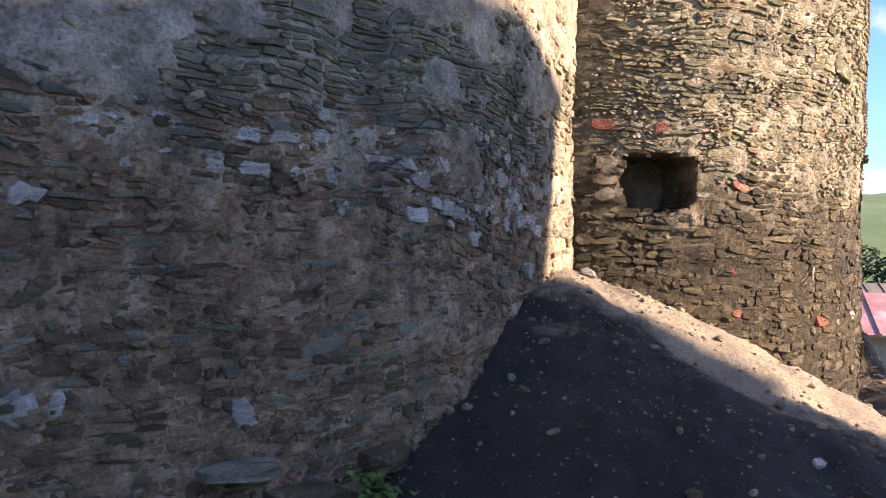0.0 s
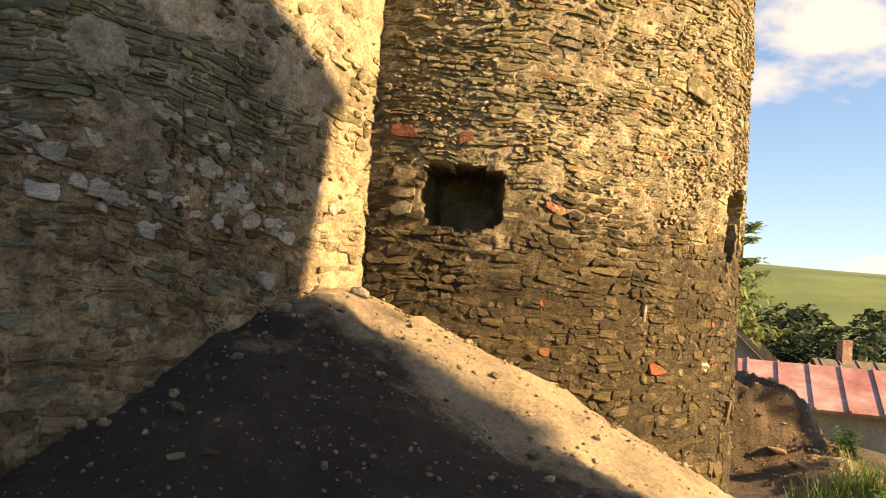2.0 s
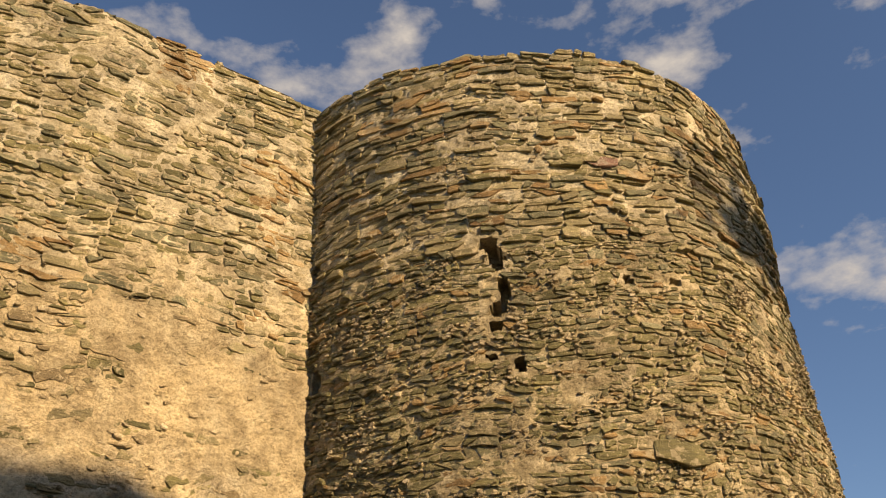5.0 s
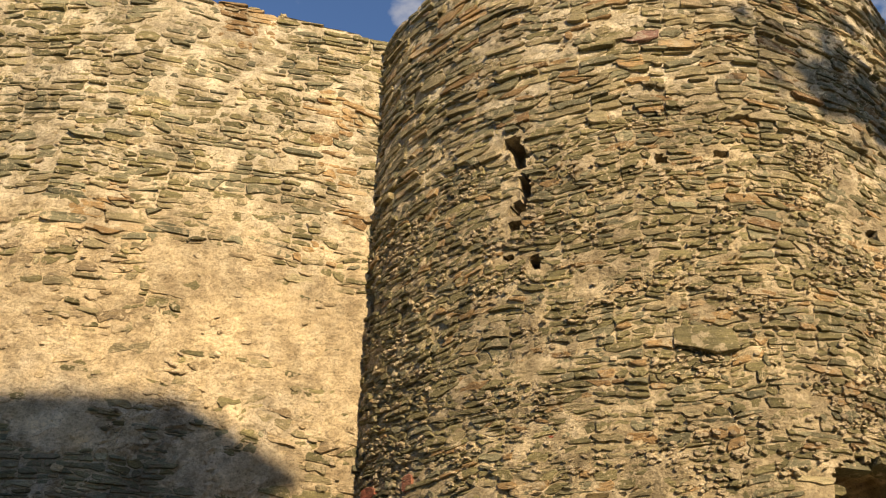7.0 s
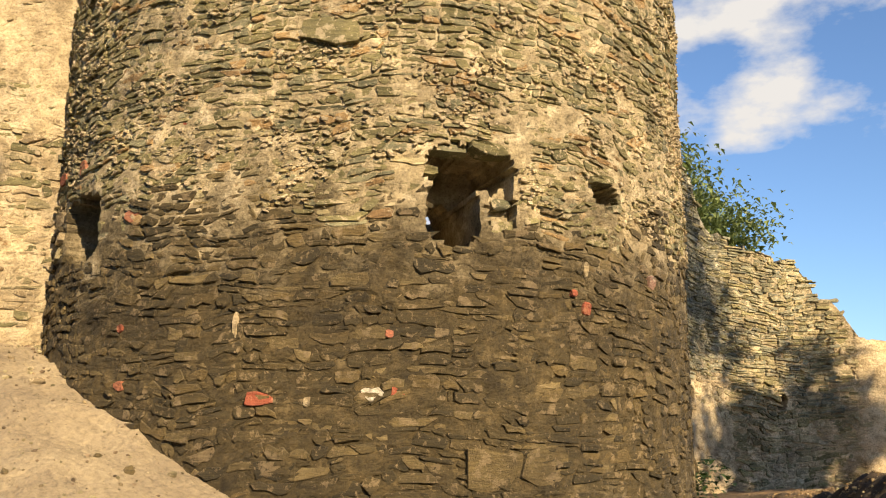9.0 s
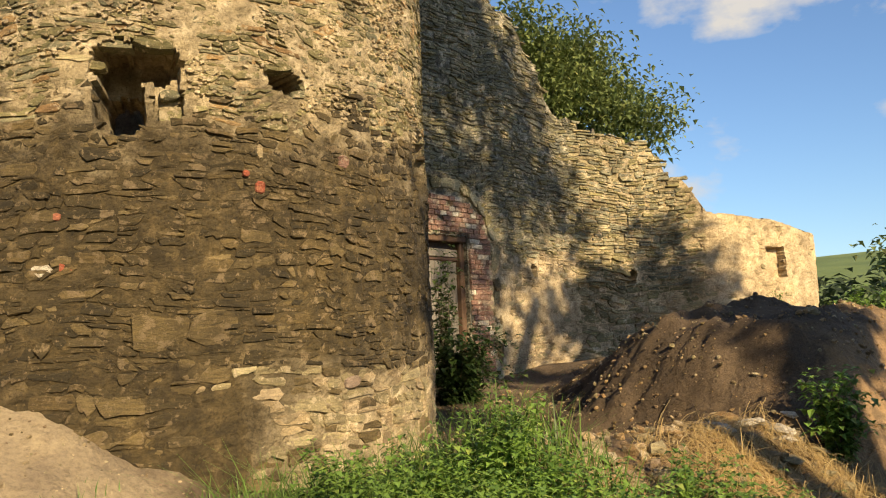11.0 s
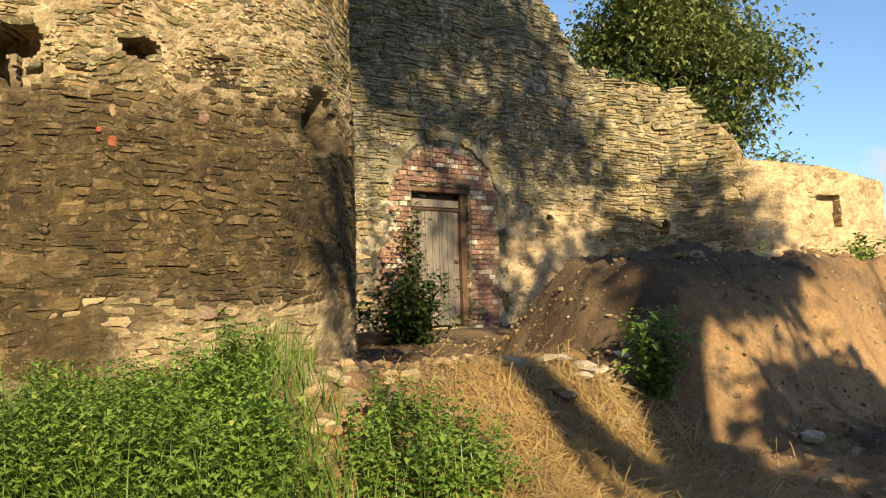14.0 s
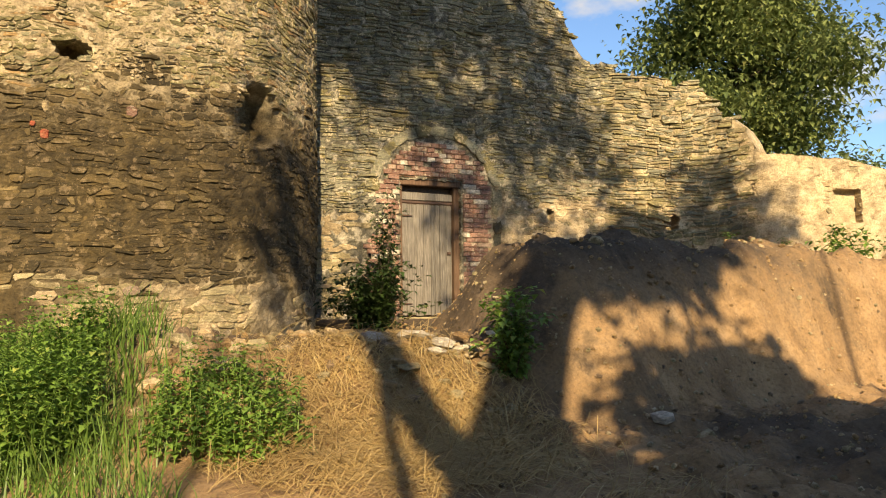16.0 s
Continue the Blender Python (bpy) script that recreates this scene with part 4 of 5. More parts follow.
def rand_dir(rng, up=0.0):
    a = rng.uniform(0, 2 * math.pi)
    return Vector((math.cos(a), math.sin(a), up)).normalized()


def grass_patch(name, inside, box, count, height, material, label, seed, width=0.011, bend=(0.2, 0.9)):
    rng = random.Random(seed)
    verts, faces, got = [], [], 0
    while got < count:
        x, y = rng.uniform(box[0], box[2]), rng.uniform(box[1], box[3])
        k = inside(x, y)
        got += 1
        if rng.random() > k:
            continue
        h = height * rng.uniform(0.45, 1.25) * (0.45 + 0.55 * k)
        ribbon(verts, faces, Vector((x, y, ground_z(x, y) - 0.02)), rand_dir(rng), h, width * rng.uniform(0.6, 1.4), rng, rng.uniform(*bend))
    return tagged(new(name, mesh_from(name, verts, faces, material)), label, "grass", kind="stuff")


def nettle_patch(name, inside, box, count, height, material, label, seed, size=0.085):
    """Leafy stems with opposite pointed leaves."""
    rng = random.Random(seed)
    verts, faces = [], []
    for _ in range(count):
        x, y = rng.uniform(box[0], box[2]), rng.uniform(box[1], box[3])
        k = inside(x, y)
        if rng.random() > k:
            continue
        h = height * rng.uniform(0.6, 1.2) * (0.5 + 0.5 * k)
        base, lean = Vector((x, y, ground_z(x, y) - 0.02)), rand_dir(rng)
        ribbon(verts, faces, base, lean, h, 0.008, rng, 0.25, 3)
        a = rng.uniform(0, 3.14)
        levels = max(4, int(h / 0.07))
        for i in range(levels):
            t = 0.25 + 0.75 * i / levels
            c = base + lean * (0.25 * h * t * t) + Vector((0, 0, h * t * 0.97))
            for q in (0, math.pi):
                d = Vector((math.cos(a + q), math.sin(a + q), rng.uniform(-0.1, 0.5)))
                leaf_quad(verts, faces, c, d, size * rng.uniform(0.7, 1.3) * (1.15 - 0.6 * t), rng)
            a += math.pi / 2 + rng.uniform(-0.3, 0.3)
    return tagged(new(name, mesh_from(name, verts, faces, material)), label, "plants", kind="stuff")


def blob(cx, cy, rx, ry, k=0.5):
    def f(x, y):
        d = math.hypot((x - cx) / rx, (y - cy) / ry) + k * 0.5 * nz(x, y, cx, 1.4, 3)
        return 1 - smooth(0.65, 1.05, d)
    return f


GRASS_A = blob(6.35, 9.7, 1.75, 1.15)
grass_patch("tall_grass", GRASS_A, (4.0, 8.1, 8.4, 11.2), 8000, 0.42, MAT_GRASS, "tall lush green grass at the tower's foot", 21, 0.012)
grass_patch("tall_grass", blob(6.7, 9.2, 1.7, 1.05), (4.8, 7.9, 8.6, 10.6), 6000, 0.68, MAT_GRASS, "long green grass blades among the nettles", 27, 0.010, (0.4, 1.2))
nettle_patch("nettles", blob(6.8, 9.45, 1.35, 0.95), (5.6, 8.2, 8.7, 10.9), 2900, 0.64, MAT_NETTLE, "thick green stinging nettles among tall grass", 22, 0.092)
nettle_patch("nettles", blob(7.35, 11.0, 0.62, 0.6), (6.5, 10.2, 8.2, 11.8), 620, 0.46, MAT_NETTLE, "green nettles growing beside the rubble", 23, 0.085)
grass_patch("short_grass", blob(7.9, 8.6, 1.8, 1.4), (5.8, 6.8, 9.9, 10.2), 6500, 0.26, MAT_GRASS, "short green grass and weeds on the bank", 24, 0.010)
grass_patch("short_grass", blob(5.7, 8.45, 1.3, 0.8), (4.2, 7.5, 7.2, 9.4), 1300, 0.15, MAT_GRASS, "short green grass at the foot of the sandy heap", 26, 0.009)
grass_patch("short_grass", blob(8.3, 10.1, 0.7, 0.55), (7.3, 9.3, 9.2, 10.9), 1500, 0.3, MAT_GRASS, "tuft of grass beside the straw", 25)


def STRAW_ZONE(x, y):
    d = math.hypot((x - 7.5) / 1.25, (y - 12.0) / 1.25) + 0.2 * nz(x, y, 2, 1.4, 3)
    return 0.95 * (1 - smooth(0.7, 1.1, d)) + 0.14 * smooth(7.6, 8.4, x) * smooth(10.5, 11.5, y) * (1 - smooth(12.7, 13.4, y - 0.3 * (x - 8)))


def straw(name, inside, box, count, seed, label, length=0.21):
    """Dry stalks lying on the ground in all directions, with a few standing up."""
    rng = random.Random(seed)
    verts, faces = [], []
    for _ in range(count):
        x, y = rng.uniform(box[0], box[2]), rng.uniform(box[1], box[3])
        if rng.random() > inside(x, y):
            continue
        d = (rand_dir(rng) + Vector((0.5, 0.87, 0)) * rng.uniform(0.2, 1.6)).normalized()
        ln, w = length * rng.uniform(0.4, 1.5), rng.uniform(0.0012, 0.0030)
        side = Vector((-d.y, d.x, 0)) * w
        lift = rng.uniform(0.0, 0.05) + (rng.uniform(0.05, 0.16) if rng.random() < 0.12 else 0)
        b = len(verts)
        for i in range(4):
            q = Vector((x, y, 0)) + d * ln * (i / 3 - 0.5)
            q.z = ground_z(q.x, q.y) + 0.012 + lift * i / 3 + 0.03 * math.sin(i / 3 * 3.1)
            verts.extend([tuple(q - side), tuple(q + side + Vector((0, 0, w * 0.6)))])
        for i in range(3):
            faces.append((b + 2 * i, b + 2 * i + 1, b + 2 * i + 3, b + 2 * i + 2))
    return tagged(new(name, mesh_from(name, verts, faces, MAT_STRAW)), label, "straw", kind="stuff")


straw("straw", STRAW_ZONE, (6.0, 10.2, 11.0, 15.5), 52000, 31, "dry yellow straw strewn over the slope")


def bush(name, at, radius, height, count, size, material, label, seed, category="bush"):
    """Twigs from one root with leaves about them, uneven in outline."""
    rng = random.Random(seed)
    thing = tagged(new(name), label, category)
    base = Vector((at[0], at[1], ground_z(at[0], at[1]) - 0.03))
    tv, tf, lv, lf = [], [], [], []
    tips = []
    for _ in range(max(6, count // 40)):
        d = rand_dir(rng)
        h = height * rng.uniform(0.45, 1.1)
        r = radius * rng.uniform(0.2, 1.0) * (1.25 - 0.6 * h / height)
        tip = base + d * r + Vector((0, 0, h))
        ribbon(tv, tf, base + d * 0.05 * rng.random(), d, h, 0.012, rng, r / h, 4)
        tips.append((base, d, r, h))
    for _ in range(count):
        b0, d, r, h = tips[int(rng.random() * len(tips))]
        t = rng.uniform(0.15, 1.05)
        c = b0 + d * r * t * t + Vector((0, 0, h * t)) + rand_dir(rng, rng.uniform(-0.6, 0.6)) * rng.uniform(0, 0.22 * radius + 0.02)
        c.z = max(c.z, base.z + 0.03)
        leaf_quad(lv, lf, c, rand_dir(rng, rng.uniform(-0.4, 0.6)), size * rng.uniform(0.6, 1.35), rng)
    part("twigs", mesh_from("twigs", tv, tf, MAT_BARK), None, thing, "thin brown twigs")
    part("foliage", mesh_from("foliage", lv, lf, material), None, thing)
    return thing


bush("door_bush", (2.6, 13.4), 0.95, 0.8, 3200, 0.09, MAT_BUSH, "dark leafy bush growing beside the old door", 41)
bush("door_bush", (2.0, 13.75), 0.34, 1.8, 1100, 0.075, MAT_BUSH, "tall thin shrub growing beside the old door", 42)
bush("bank_bush", (6.85, 13.2), 0.34, 0.65, 1200, 0.075, MAT_NETTLE, "green bush growing on the cut earth bank", 43)
bush("bank_bush", (5.06, 18.4), 0.5, 0.42, 500, 0.09, MAT_NETTLE, "small green bush on top of the bank", 44)
bush("bank_weed", (4.5, 17.2), 0.16, 0.45, 110, 0.05, MAT_GRASS, "thin weed on top of the bank", 45, "weed")
bush("bank_weed", (4.9, 17.6), 0.2, 0.35, 120, 0.05, MAT_GRASS, "thin weed on top of the bank", 46, "weed")
bush("wall_weed", (-0.25, 4.62), 0.22, 0.42, 260, 0.07, MAT_NETTLE, "green nettle growing at the wall's foot", 47, "weed")
bush("bank_weed", (4.6, 15.1), 0.16, 0.14, 70, 0.05, MAT_GRASS, "low green weed on the spoil heap", 48, "weed")
bush("bank_weed", (5.6, 7.6), 0.12, 0.12, 60, 0.06, MAT_GRASS, "low green weed on the sandy heap", 49, "weed")


def branch_mesh(verts, faces, a, b, ra, rb, sides=6):
    d = (b - a).normalized()
    x = d.orthogonal().normalized()
    y = d.cross(x)
    base = len(verts)
    for c, r in ((a, ra), (b, rb)):
        for i in range(sides):
            t = 2 * math.pi * i / sides
            verts.append(tuple(c + (x * math.cos(t) + y * math.sin(t)) * r))
    for i in range(sides):
        j = (i + 1) % sides
        faces.append((base + i, base + j, base + sides + j, base + sides + i))


def tree(name, at, height, crown_z, spread, leaves, size, seed, label, base_z=None, trunk=0.012, loose=0.13):
    """A tapered, forking trunk with limbs and a ragged crown of leaves in clumps."""
    rng = random.Random(seed)
    thing = tagged(new(name), label, "tree")
    z0 = ground_z(*at) - 0.2 if base_z is None else base_z
    tv, tf, lv, lf, ends = [], [], [], [], []
    p = Vector((at[0], at[1], z0))
    top = Vector((at[0] + rng.uniform(-0.4, 0.4), at[1] + rng.uniform(-0.4, 0.4), z0 + height * 0.8))
    prev, r = p, trunk * height
    stem = []
    for i in range(1, 8):
        q = p.lerp(top, i / 7) + Vector((rng.uniform(-0.12, 0.12), rng.uniform(-0.12, 0.12), 0))
        r2 = trunk * height * (1 - 0.8 * i / 7)
        branch_mesh(tv, tf, prev, q, r, r2, 8)
        stem.append((q, r2))
        prev, r = q, r2
    for _ in range(26):
        t = rng.random() ** 0.8
        start = p.lerp(top, max(0.0, (crown_z - z0) / (height * 0.8)) * (1 - t) + t * 1.0)
        d = rand_dir(rng, rng.uniform(0.0, 0.9))
        ln = spread * rng.uniform(0.55, 1.05) * (1.1 - 0.55 * t)
        mid = start + d * ln * 0.5 + Vector((0, 0, 0.1))
        end = start + d * ln + Vector((0, 0, rng.uniform(0.0, 0.5)))
        branch_mesh(tv, tf, start, mid, 0.055, 0.035, 5)
        branch_mesh(tv, tf, mid, end, 0.035, 0.010, 5)
        for k in range(3):
            ends.append(mid.lerp(end, rng.uniform(0.0, 1.0)) + rand_dir(rng, rng.uniform(-0.5, 0.7)) * rng.uniform(0.1, 0.5))
    for _ in range(leaves):
        c = ends[int(rng.random() * len(ends))]
        o = Vector((rng.gauss(0, 1), rng.gauss(0, 1), rng.gauss(0, 0.75))) * spread * loose
        leaf_quad(lv, lf, c + o, rand_dir(rng, rng.uniform(-0.7, 0.5)), size * rng.uniform(0.6, 1.4), rng, 0.4)
    part("trunk", mesh_from("trunk", tv, tf, MAT_BARK), None, thing, "brown trunk with limbs")
    part("crown", mesh_from("crown", lv, lf, MAT_LEAF), None, thing, "loose green leafy crown")
    return thing


def forked_tree(name, at, fork_z, stems, leaves, size, seed, label):
    """A trunk that forks into leaning stems. stems: how far each leans along y, the height of its end and its thickness."""
    rng = random.Random(seed)
    thing = tagged(new(name), label, "tree")
    p = Vector((at[0], at[1], ground_z(*at) - 0.2))
    fork = Vector((at[0], at[1], fork_z))
    tv, tf, lv, lf, ends = [], [], [], [], []
    branch_mesh(tv, tf, p, p.lerp(fork, 0.5) + Vector((0, 0.06, 0)), 0.40, 0.34, 9)
    branch_mesh(tv, tf, p.lerp(fork, 0.5) + Vector((0, 0.06, 0)), fork, 0.34, 0.32, 9)
    for lean, top, thick in stems:
        end = Vector((at[0] + 0.2, at[1] + lean, top))
        prev, r = fork - Vector((0, 0, 0.15)), thick
        for k in range(1, 7):
            q = fork.lerp(end, k / 6) + Vector((rng.uniform(-0.08, 0.08), rng.uniform(-0.06, 0.06), 0.12 * math.sin(k / 6 * 3.14)))
            r2 = thick * (1 - 0.7 * k / 6)
            branch_mesh(tv, tf, prev, q, r, r2, 8)
            prev, r = q, r2
        for _ in range(16):
            a = fork.lerp(end, rng.uniform(0.62, 1.0))
            b = a + rand_dir(rng, rng.uniform(0.1, 1.0)) * rng.uniform(0.5, 1.3)
            branch_mesh(tv, tf, a, b, 0.045, 0.012, 5)
            ends.extend([a.lerp(b, rng.uniform(0.4, 1.1)) for _ in range(3)])
    for _ in range(leaves):
        c = ends[int(rng.random() * len(ends))]
        o = Vector((rng.gauss(0, 1), rng.gauss(0, 1), rng.gauss(0, 0.75))) * 0.2
        leaf_quad(lv, lf, c + o, rand_dir(rng, rng.uniform(-0.7, 0.5)), size * rng.uniform(0.6, 1.4), rng, 0.4)
    part("trunk", mesh_from("trunk", tv, tf, MAT_BARK), None, thing, "forked brown trunk")
    part("crown", mesh_from("crown", lv, lf, MAT_LEAF), None, thing, "loose green leafy crown")
    return thing


tree("tree", (-8.6, 28.6), 12.6, 0.8, 6.0, 42000, 0.19, 51, "broad green leafy tree behind the ruined wall", -2.0, 0.008, 0.10)
tree("tree", (-6.0, 31.0), 7.0, -1.0, 3.6, 12000, 0.21, 58, "low spreading green tree behind the ruined wall", -2.0, 0.012, 0.10)
# trees out of view behind the walker, placed to throw the dappled shade
tree("shade_tree", (16.4, 9.6), 18.5, 10.0, 4.6, 5600, 0.27, 52, "tall leafy tree beside the path", None, 0.004, 0.075)
tree("shade_tree", (17.4, 7.8), 17.8, 11.8, 2.3, 2800, 0.28, 53, "tall leafy tree beside the path", None, 0.003, 0.10)
tree("shade_tree", (16.9, 14.0), 12.5, 7.6, 2.2, 2600, 0.27, 55, "leafy tree beside the path", None, 0.006, 0.10)
tree("shade_tree", (17.2, 11.5), 9.8, 6.1, 1.5, 2800, 0.24, 56, "slender leafy tree beside the path", None, 0.008)
# low casters added out of view to shade the lower bank, built as trees
tree("shade_tree", (17.4, 13.1), 7.4, -0.8, 2.7, 26000, 0.28, 54, "unseen low leafy tree added to shade the bank")
forked_tree("shade_tree", (17.4, 9.75), 3.0, ((-1.7, 8.2, 0.20), (2.4, 9.2, 0.42)), 600, 0.22, 57, "forked leafy tree with two leaning stems")
# second low caster, added to close the lit gap in the bank's shade
tree("shade_tree", (17.3, 10.25), 6.4, -1.6, 1.35, 14000, 0.20, 59, "unseen low leafy tree added to shade the bank")



# ---- unseen house behind the walker, added for its shadow ----
def house(name, label, at, turn, w, d, h, rise, wall_mat, roof_mat, windows=(), chimney=None, hip=0.0, shadow_lean=0.0):
    """A gabled house; local x along the ridge. windows: (x, z) on the front wall. The last number draws in one end's
    foot to shape its shadow.
    """
    thing = tagged(new(name), label, "house")
    bm = bmesh.new()
    vs = [bm.verts.new(v) for v in ((shadow_lean, 0, 0), (w, 0, 0), (w, d, 0), (shadow_lean, d, 0), (0, 0, h), (w, 0, h), (w, d, h), (0, d, h), (hip, d / 2, h + rise), (w - hip, d / 2, h + rise))]
    for f in ((0, 1, 5, 4), (2, 3, 7, 6), (1, 2, 6, 9, 5), (3, 0, 4, 8, 7), (3, 2, 1, 0)):
        bm.faces.new([vs[i] for i in f])
    part("wall", bm, wall_mat, thing, "rendered house wall")
    for s in (0, 1):
        over, t = (0.14 if hip else 0.35), 0.10
        e = Vector((0, d / 2, rise)).normalized()
        n = Vector((0, -e.z, e.y))
        bm = bmesh.new()
        a, b = Vector((-over, 0, h)) - e * over, Vector((-over, d / 2, h + rise))
        pts = []
        for q in (a, b):
            for x in ((-over, w + over) if q is a or not hip else (hip, w - hip)):
                for k in (0.012, t):
                    v = Vector((x, q.y, q.z)) + n * k
                    if s:
                        v.y = d - v.y
                    pts.append(bm.verts.new(v))
        for f in ((0, 2, 6, 4), (1, 3, 7, 5), (0, 1, 3, 2), (4, 5, 7, 6), (0, 1, 5, 4), (2, 3, 7, 6)):
            bm.faces.new([pts[i] for i in f])
        bmesh.ops.recalc_face_normals(bm, faces=bm.faces[:])
        roof = part("roof", bm, roof_mat, thing, "sheet roof with standing seams")
        for i in range(int(w / 0.9) + 1 if not hip else 0):
            x = -over + 0.9 * i + 0.3
            bm = bmesh.new()
            vv = []
            for q in (a, b):
                for dx in (-0.03, 0.03):
                    for k in (t + 0.002, t + 0.06):
                        v = Vector((x + dx, q.y, q.z)) + n * k
                        if s:
                            v.y = d - v.y
                        vv.append(bm.verts.new(v))
            for f in ((0, 2, 6, 4), (1, 3, 7, 5), (0, 1, 5, 4), (2, 3, 7, 6), (0, 1, 3, 2), (4, 5, 7, 6)):
                bm.faces.new([vv[j] for j in f])
            bmesh.ops.recalc_face_normals(bm, faces=bm.faces[:])
            part("seam", bm, roof_mat, roof)
    for x, z in windows:
        win = part("window", box_bm((x - 0.45, -0.03, z - 0.6), (x + 0.45, 0.02, z + 0.6), 0.01), MAT_PLANK, thing, "small framed window")
        part("pane", box_bm((x - 0.38, -0.045, z - 0.53), (x + 0.38, -0.034, z + 0.53)), MAT_GLASS, win)
    if chimney:
        part("chimney", box_bm((chimney - 0.25, d / 2 - 0.25, h + rise - 0.4), (chimney + 0.25, d / 2 + 0.25, h + rise + 1.0), 0.02), SINGLE["oldbrick"], thing, "brick chimney stack")
    thing.matrix_world = Matrix.Translation(at) @ Matrix.Rotation(turn, 4, "Z")
    return thing


# house added out of view; its slanted end narrows the cast shadow low down
SHADE_TURN = math.atan2(SUN_AZ.y, SUN_AZ.x)
corner = Vector((1.02, 6.93, 0)) + SUN_AZ * 14.0
corner += Vector((SUN_AZ.y, -SUN_AZ.x, 0)) * -0.12
house("house", "unseen plain rendered house added to shade the south wall", (corner.x, corner.y, -1.8), SHADE_TURN - math.pi / 2, 10.0, 6.0, 11.07, 1.95, MAT_RENDER, MAT_OLDROOF, hip=0.75, shadow_lean=1.35)

# ---- the valley beyond ----
house("shed", "low shed with a faded red tin roof", (9.6, 27.6, -3.9), radians(-14), 11.0, 4.6, 3.1, 1.0, MAT_RENDER, MAT_TIN, [(2.0, 1.6), (5.0, 1.6)])
house("village_house", "village house with a plain rendered gable", (13.4, 34.6, -5.5), radians(72), 9.0, 5.6, 4.2, 2.6, MAT_RENDER, MAT_OLDROOF, [(2.5, 2.0)], 2.0)
house("village_house", "village house with a brick chimney", (17.5, 40.5, -6.4), radians(10), 8.0, 5.6, 4.0, 2.4, MAT_RENDER, MAT_OLDROOF, [(3.0, 2.0)], 1.2)


def conifer(name, at, height, spread, seed, label):
    rng = random.Random(seed)
    thing = tagged(new(name), label, "tree")
    z0 = ground_z(*at) - 0.3
    tv, tf, lv, lf = [], [], [], []
    p = Vector((at[0], at[1], z0))
    branch_mesh(tv, tf, p, p + Vector((0, 0, height)), 0.02 * height, 0.03, 7)
    for i in range(46):
        t = 0.16 + 0.84 * (i / 46)
        d = rand_dir(rng, rng.uniform(-0.05, 0.3))
        ln = spread * (1.05 - t) ** 0.7 * rng.uniform(0.35, 1.1) + 0.3
        a = p + Vector((0, 0, height * t))
        b = a + d * ln
        branch_mesh(tv, tf, a, b, 0.05, 0.012, 4)
        for _ in range(40):
            c = a.lerp(b, rng.uniform(0.3, 1.05)) + rand_dir(rng, rng.uniform(-0.3, 0.5)) * rng.uniform(0, 0.35)
            leaf_quad(lv, lf, c, rand_dir(rng, rng.uniform(-0.2, 0.6)), 0.36 * rng.uniform(0.6, 1.4), rng, 0.1)
    part("trunk", mesh_from("trunk", tv, tf, MAT_BARK), None, thing, "straight brown trunk")
    part("crown", mesh_from("crown", lv, lf, MAT_LEAF), None, thing, "ragged tiers of dark needles")
    return thing


conifer("pine_tree", (12.4, 40.0), 13.5, 3.2, 61, "tall ragged pine tree below the castle hill")
tree("tree", (-2.2, 46.0), 14.0, -4.0, 4.5, 5000, 0.40, 62, "dark green leafy tree down the slope")
tree("tree", (9.6, 39.0), 14.5, -4.0, 4.2, 9000, 0.34, 63, "green leafy tree down the slope")


def utility_pole(at, height):
    thing = tagged(new("utility_pole"), "grey concrete pole with a cross arm", "pole")
    v, f = [], []
    p = Vector((at[0], at[1], ground_z(*at) - 0.2))
    branch_mesh(v, f, p, p + Vector((0, 0, height)), 0.14, 0.09, 8)
    part("post", mesh_from("post", v, f, MAT_RENDER), None, thing)
    part("cross_arm", box_bm((p.x - 0.6, p.y - 0.05, p.z + height - 0.5), (p.x + 0.6, p.y + 0.05, p.z + height - 0.4), 0.01), MAT_OLDROOF, thing)
    for x in (-0.5, 0.0, 0.5):
        part("insulator", box_bm((p.x + x - 0.04, p.y - 0.04, p.z + height - 0.4), (p.x + x + 0.04, p.y + 0.04, p.z + height - 0.24), 0.02), MAT_RENDER, thing)


utility_pole((10.9, 38.0), 7.6)
utility_pole((19.0, 52.0), 8.0)


def forest(seed=71):
    """Woods on the far slope: one mesh of many ragged tree shapes."""
    rng = random.Random(seed)
    lv, lf = [], []
    spots = []
    for _ in range(420):
        a = rng.uniform(-0.95, 0.75)
        spots.append((a, rng.uniform(120, 175), rng.uniform(8, 15)))
    for _ in range(150):
        spots.append((rng.uniform(-0.95, 0.75), rng.uniform(60, 115), rng.uniform(3, 7)))
    for a, r, h in spots:
        x, y = 4 + r * math.sin(a), 8 + r * math.cos(a)
        z = ground_z(x, y)
        w = h * rng.uniform(0.25, 0.42)
        slim = rng.random() < 0.3
        for _ in range(70):
            t = rng.random()
            rad = w * (1 - t) if slim else w * math.sqrt(max(0.05, 1 - (2 * t - 0.9) ** 2))
            d = rand_dir(rng)
            c = Vector((x, y, z + h * t)) + d * rad * rng.uniform(0.6, 1.0)
            leaf_quad(lv, lf, c, (d + Vector((0, 0, rng.uniform(-0.4, 0.7)))), h * 0.17 * rng.uniform(0.7, 1.3), rng, 0.3)
    tagged(new("forest", mesh_from("forest", lv, lf, MAT_FOREST)), "dark green mixed woods on the far slope", "forest", kind="stuff")


forest()


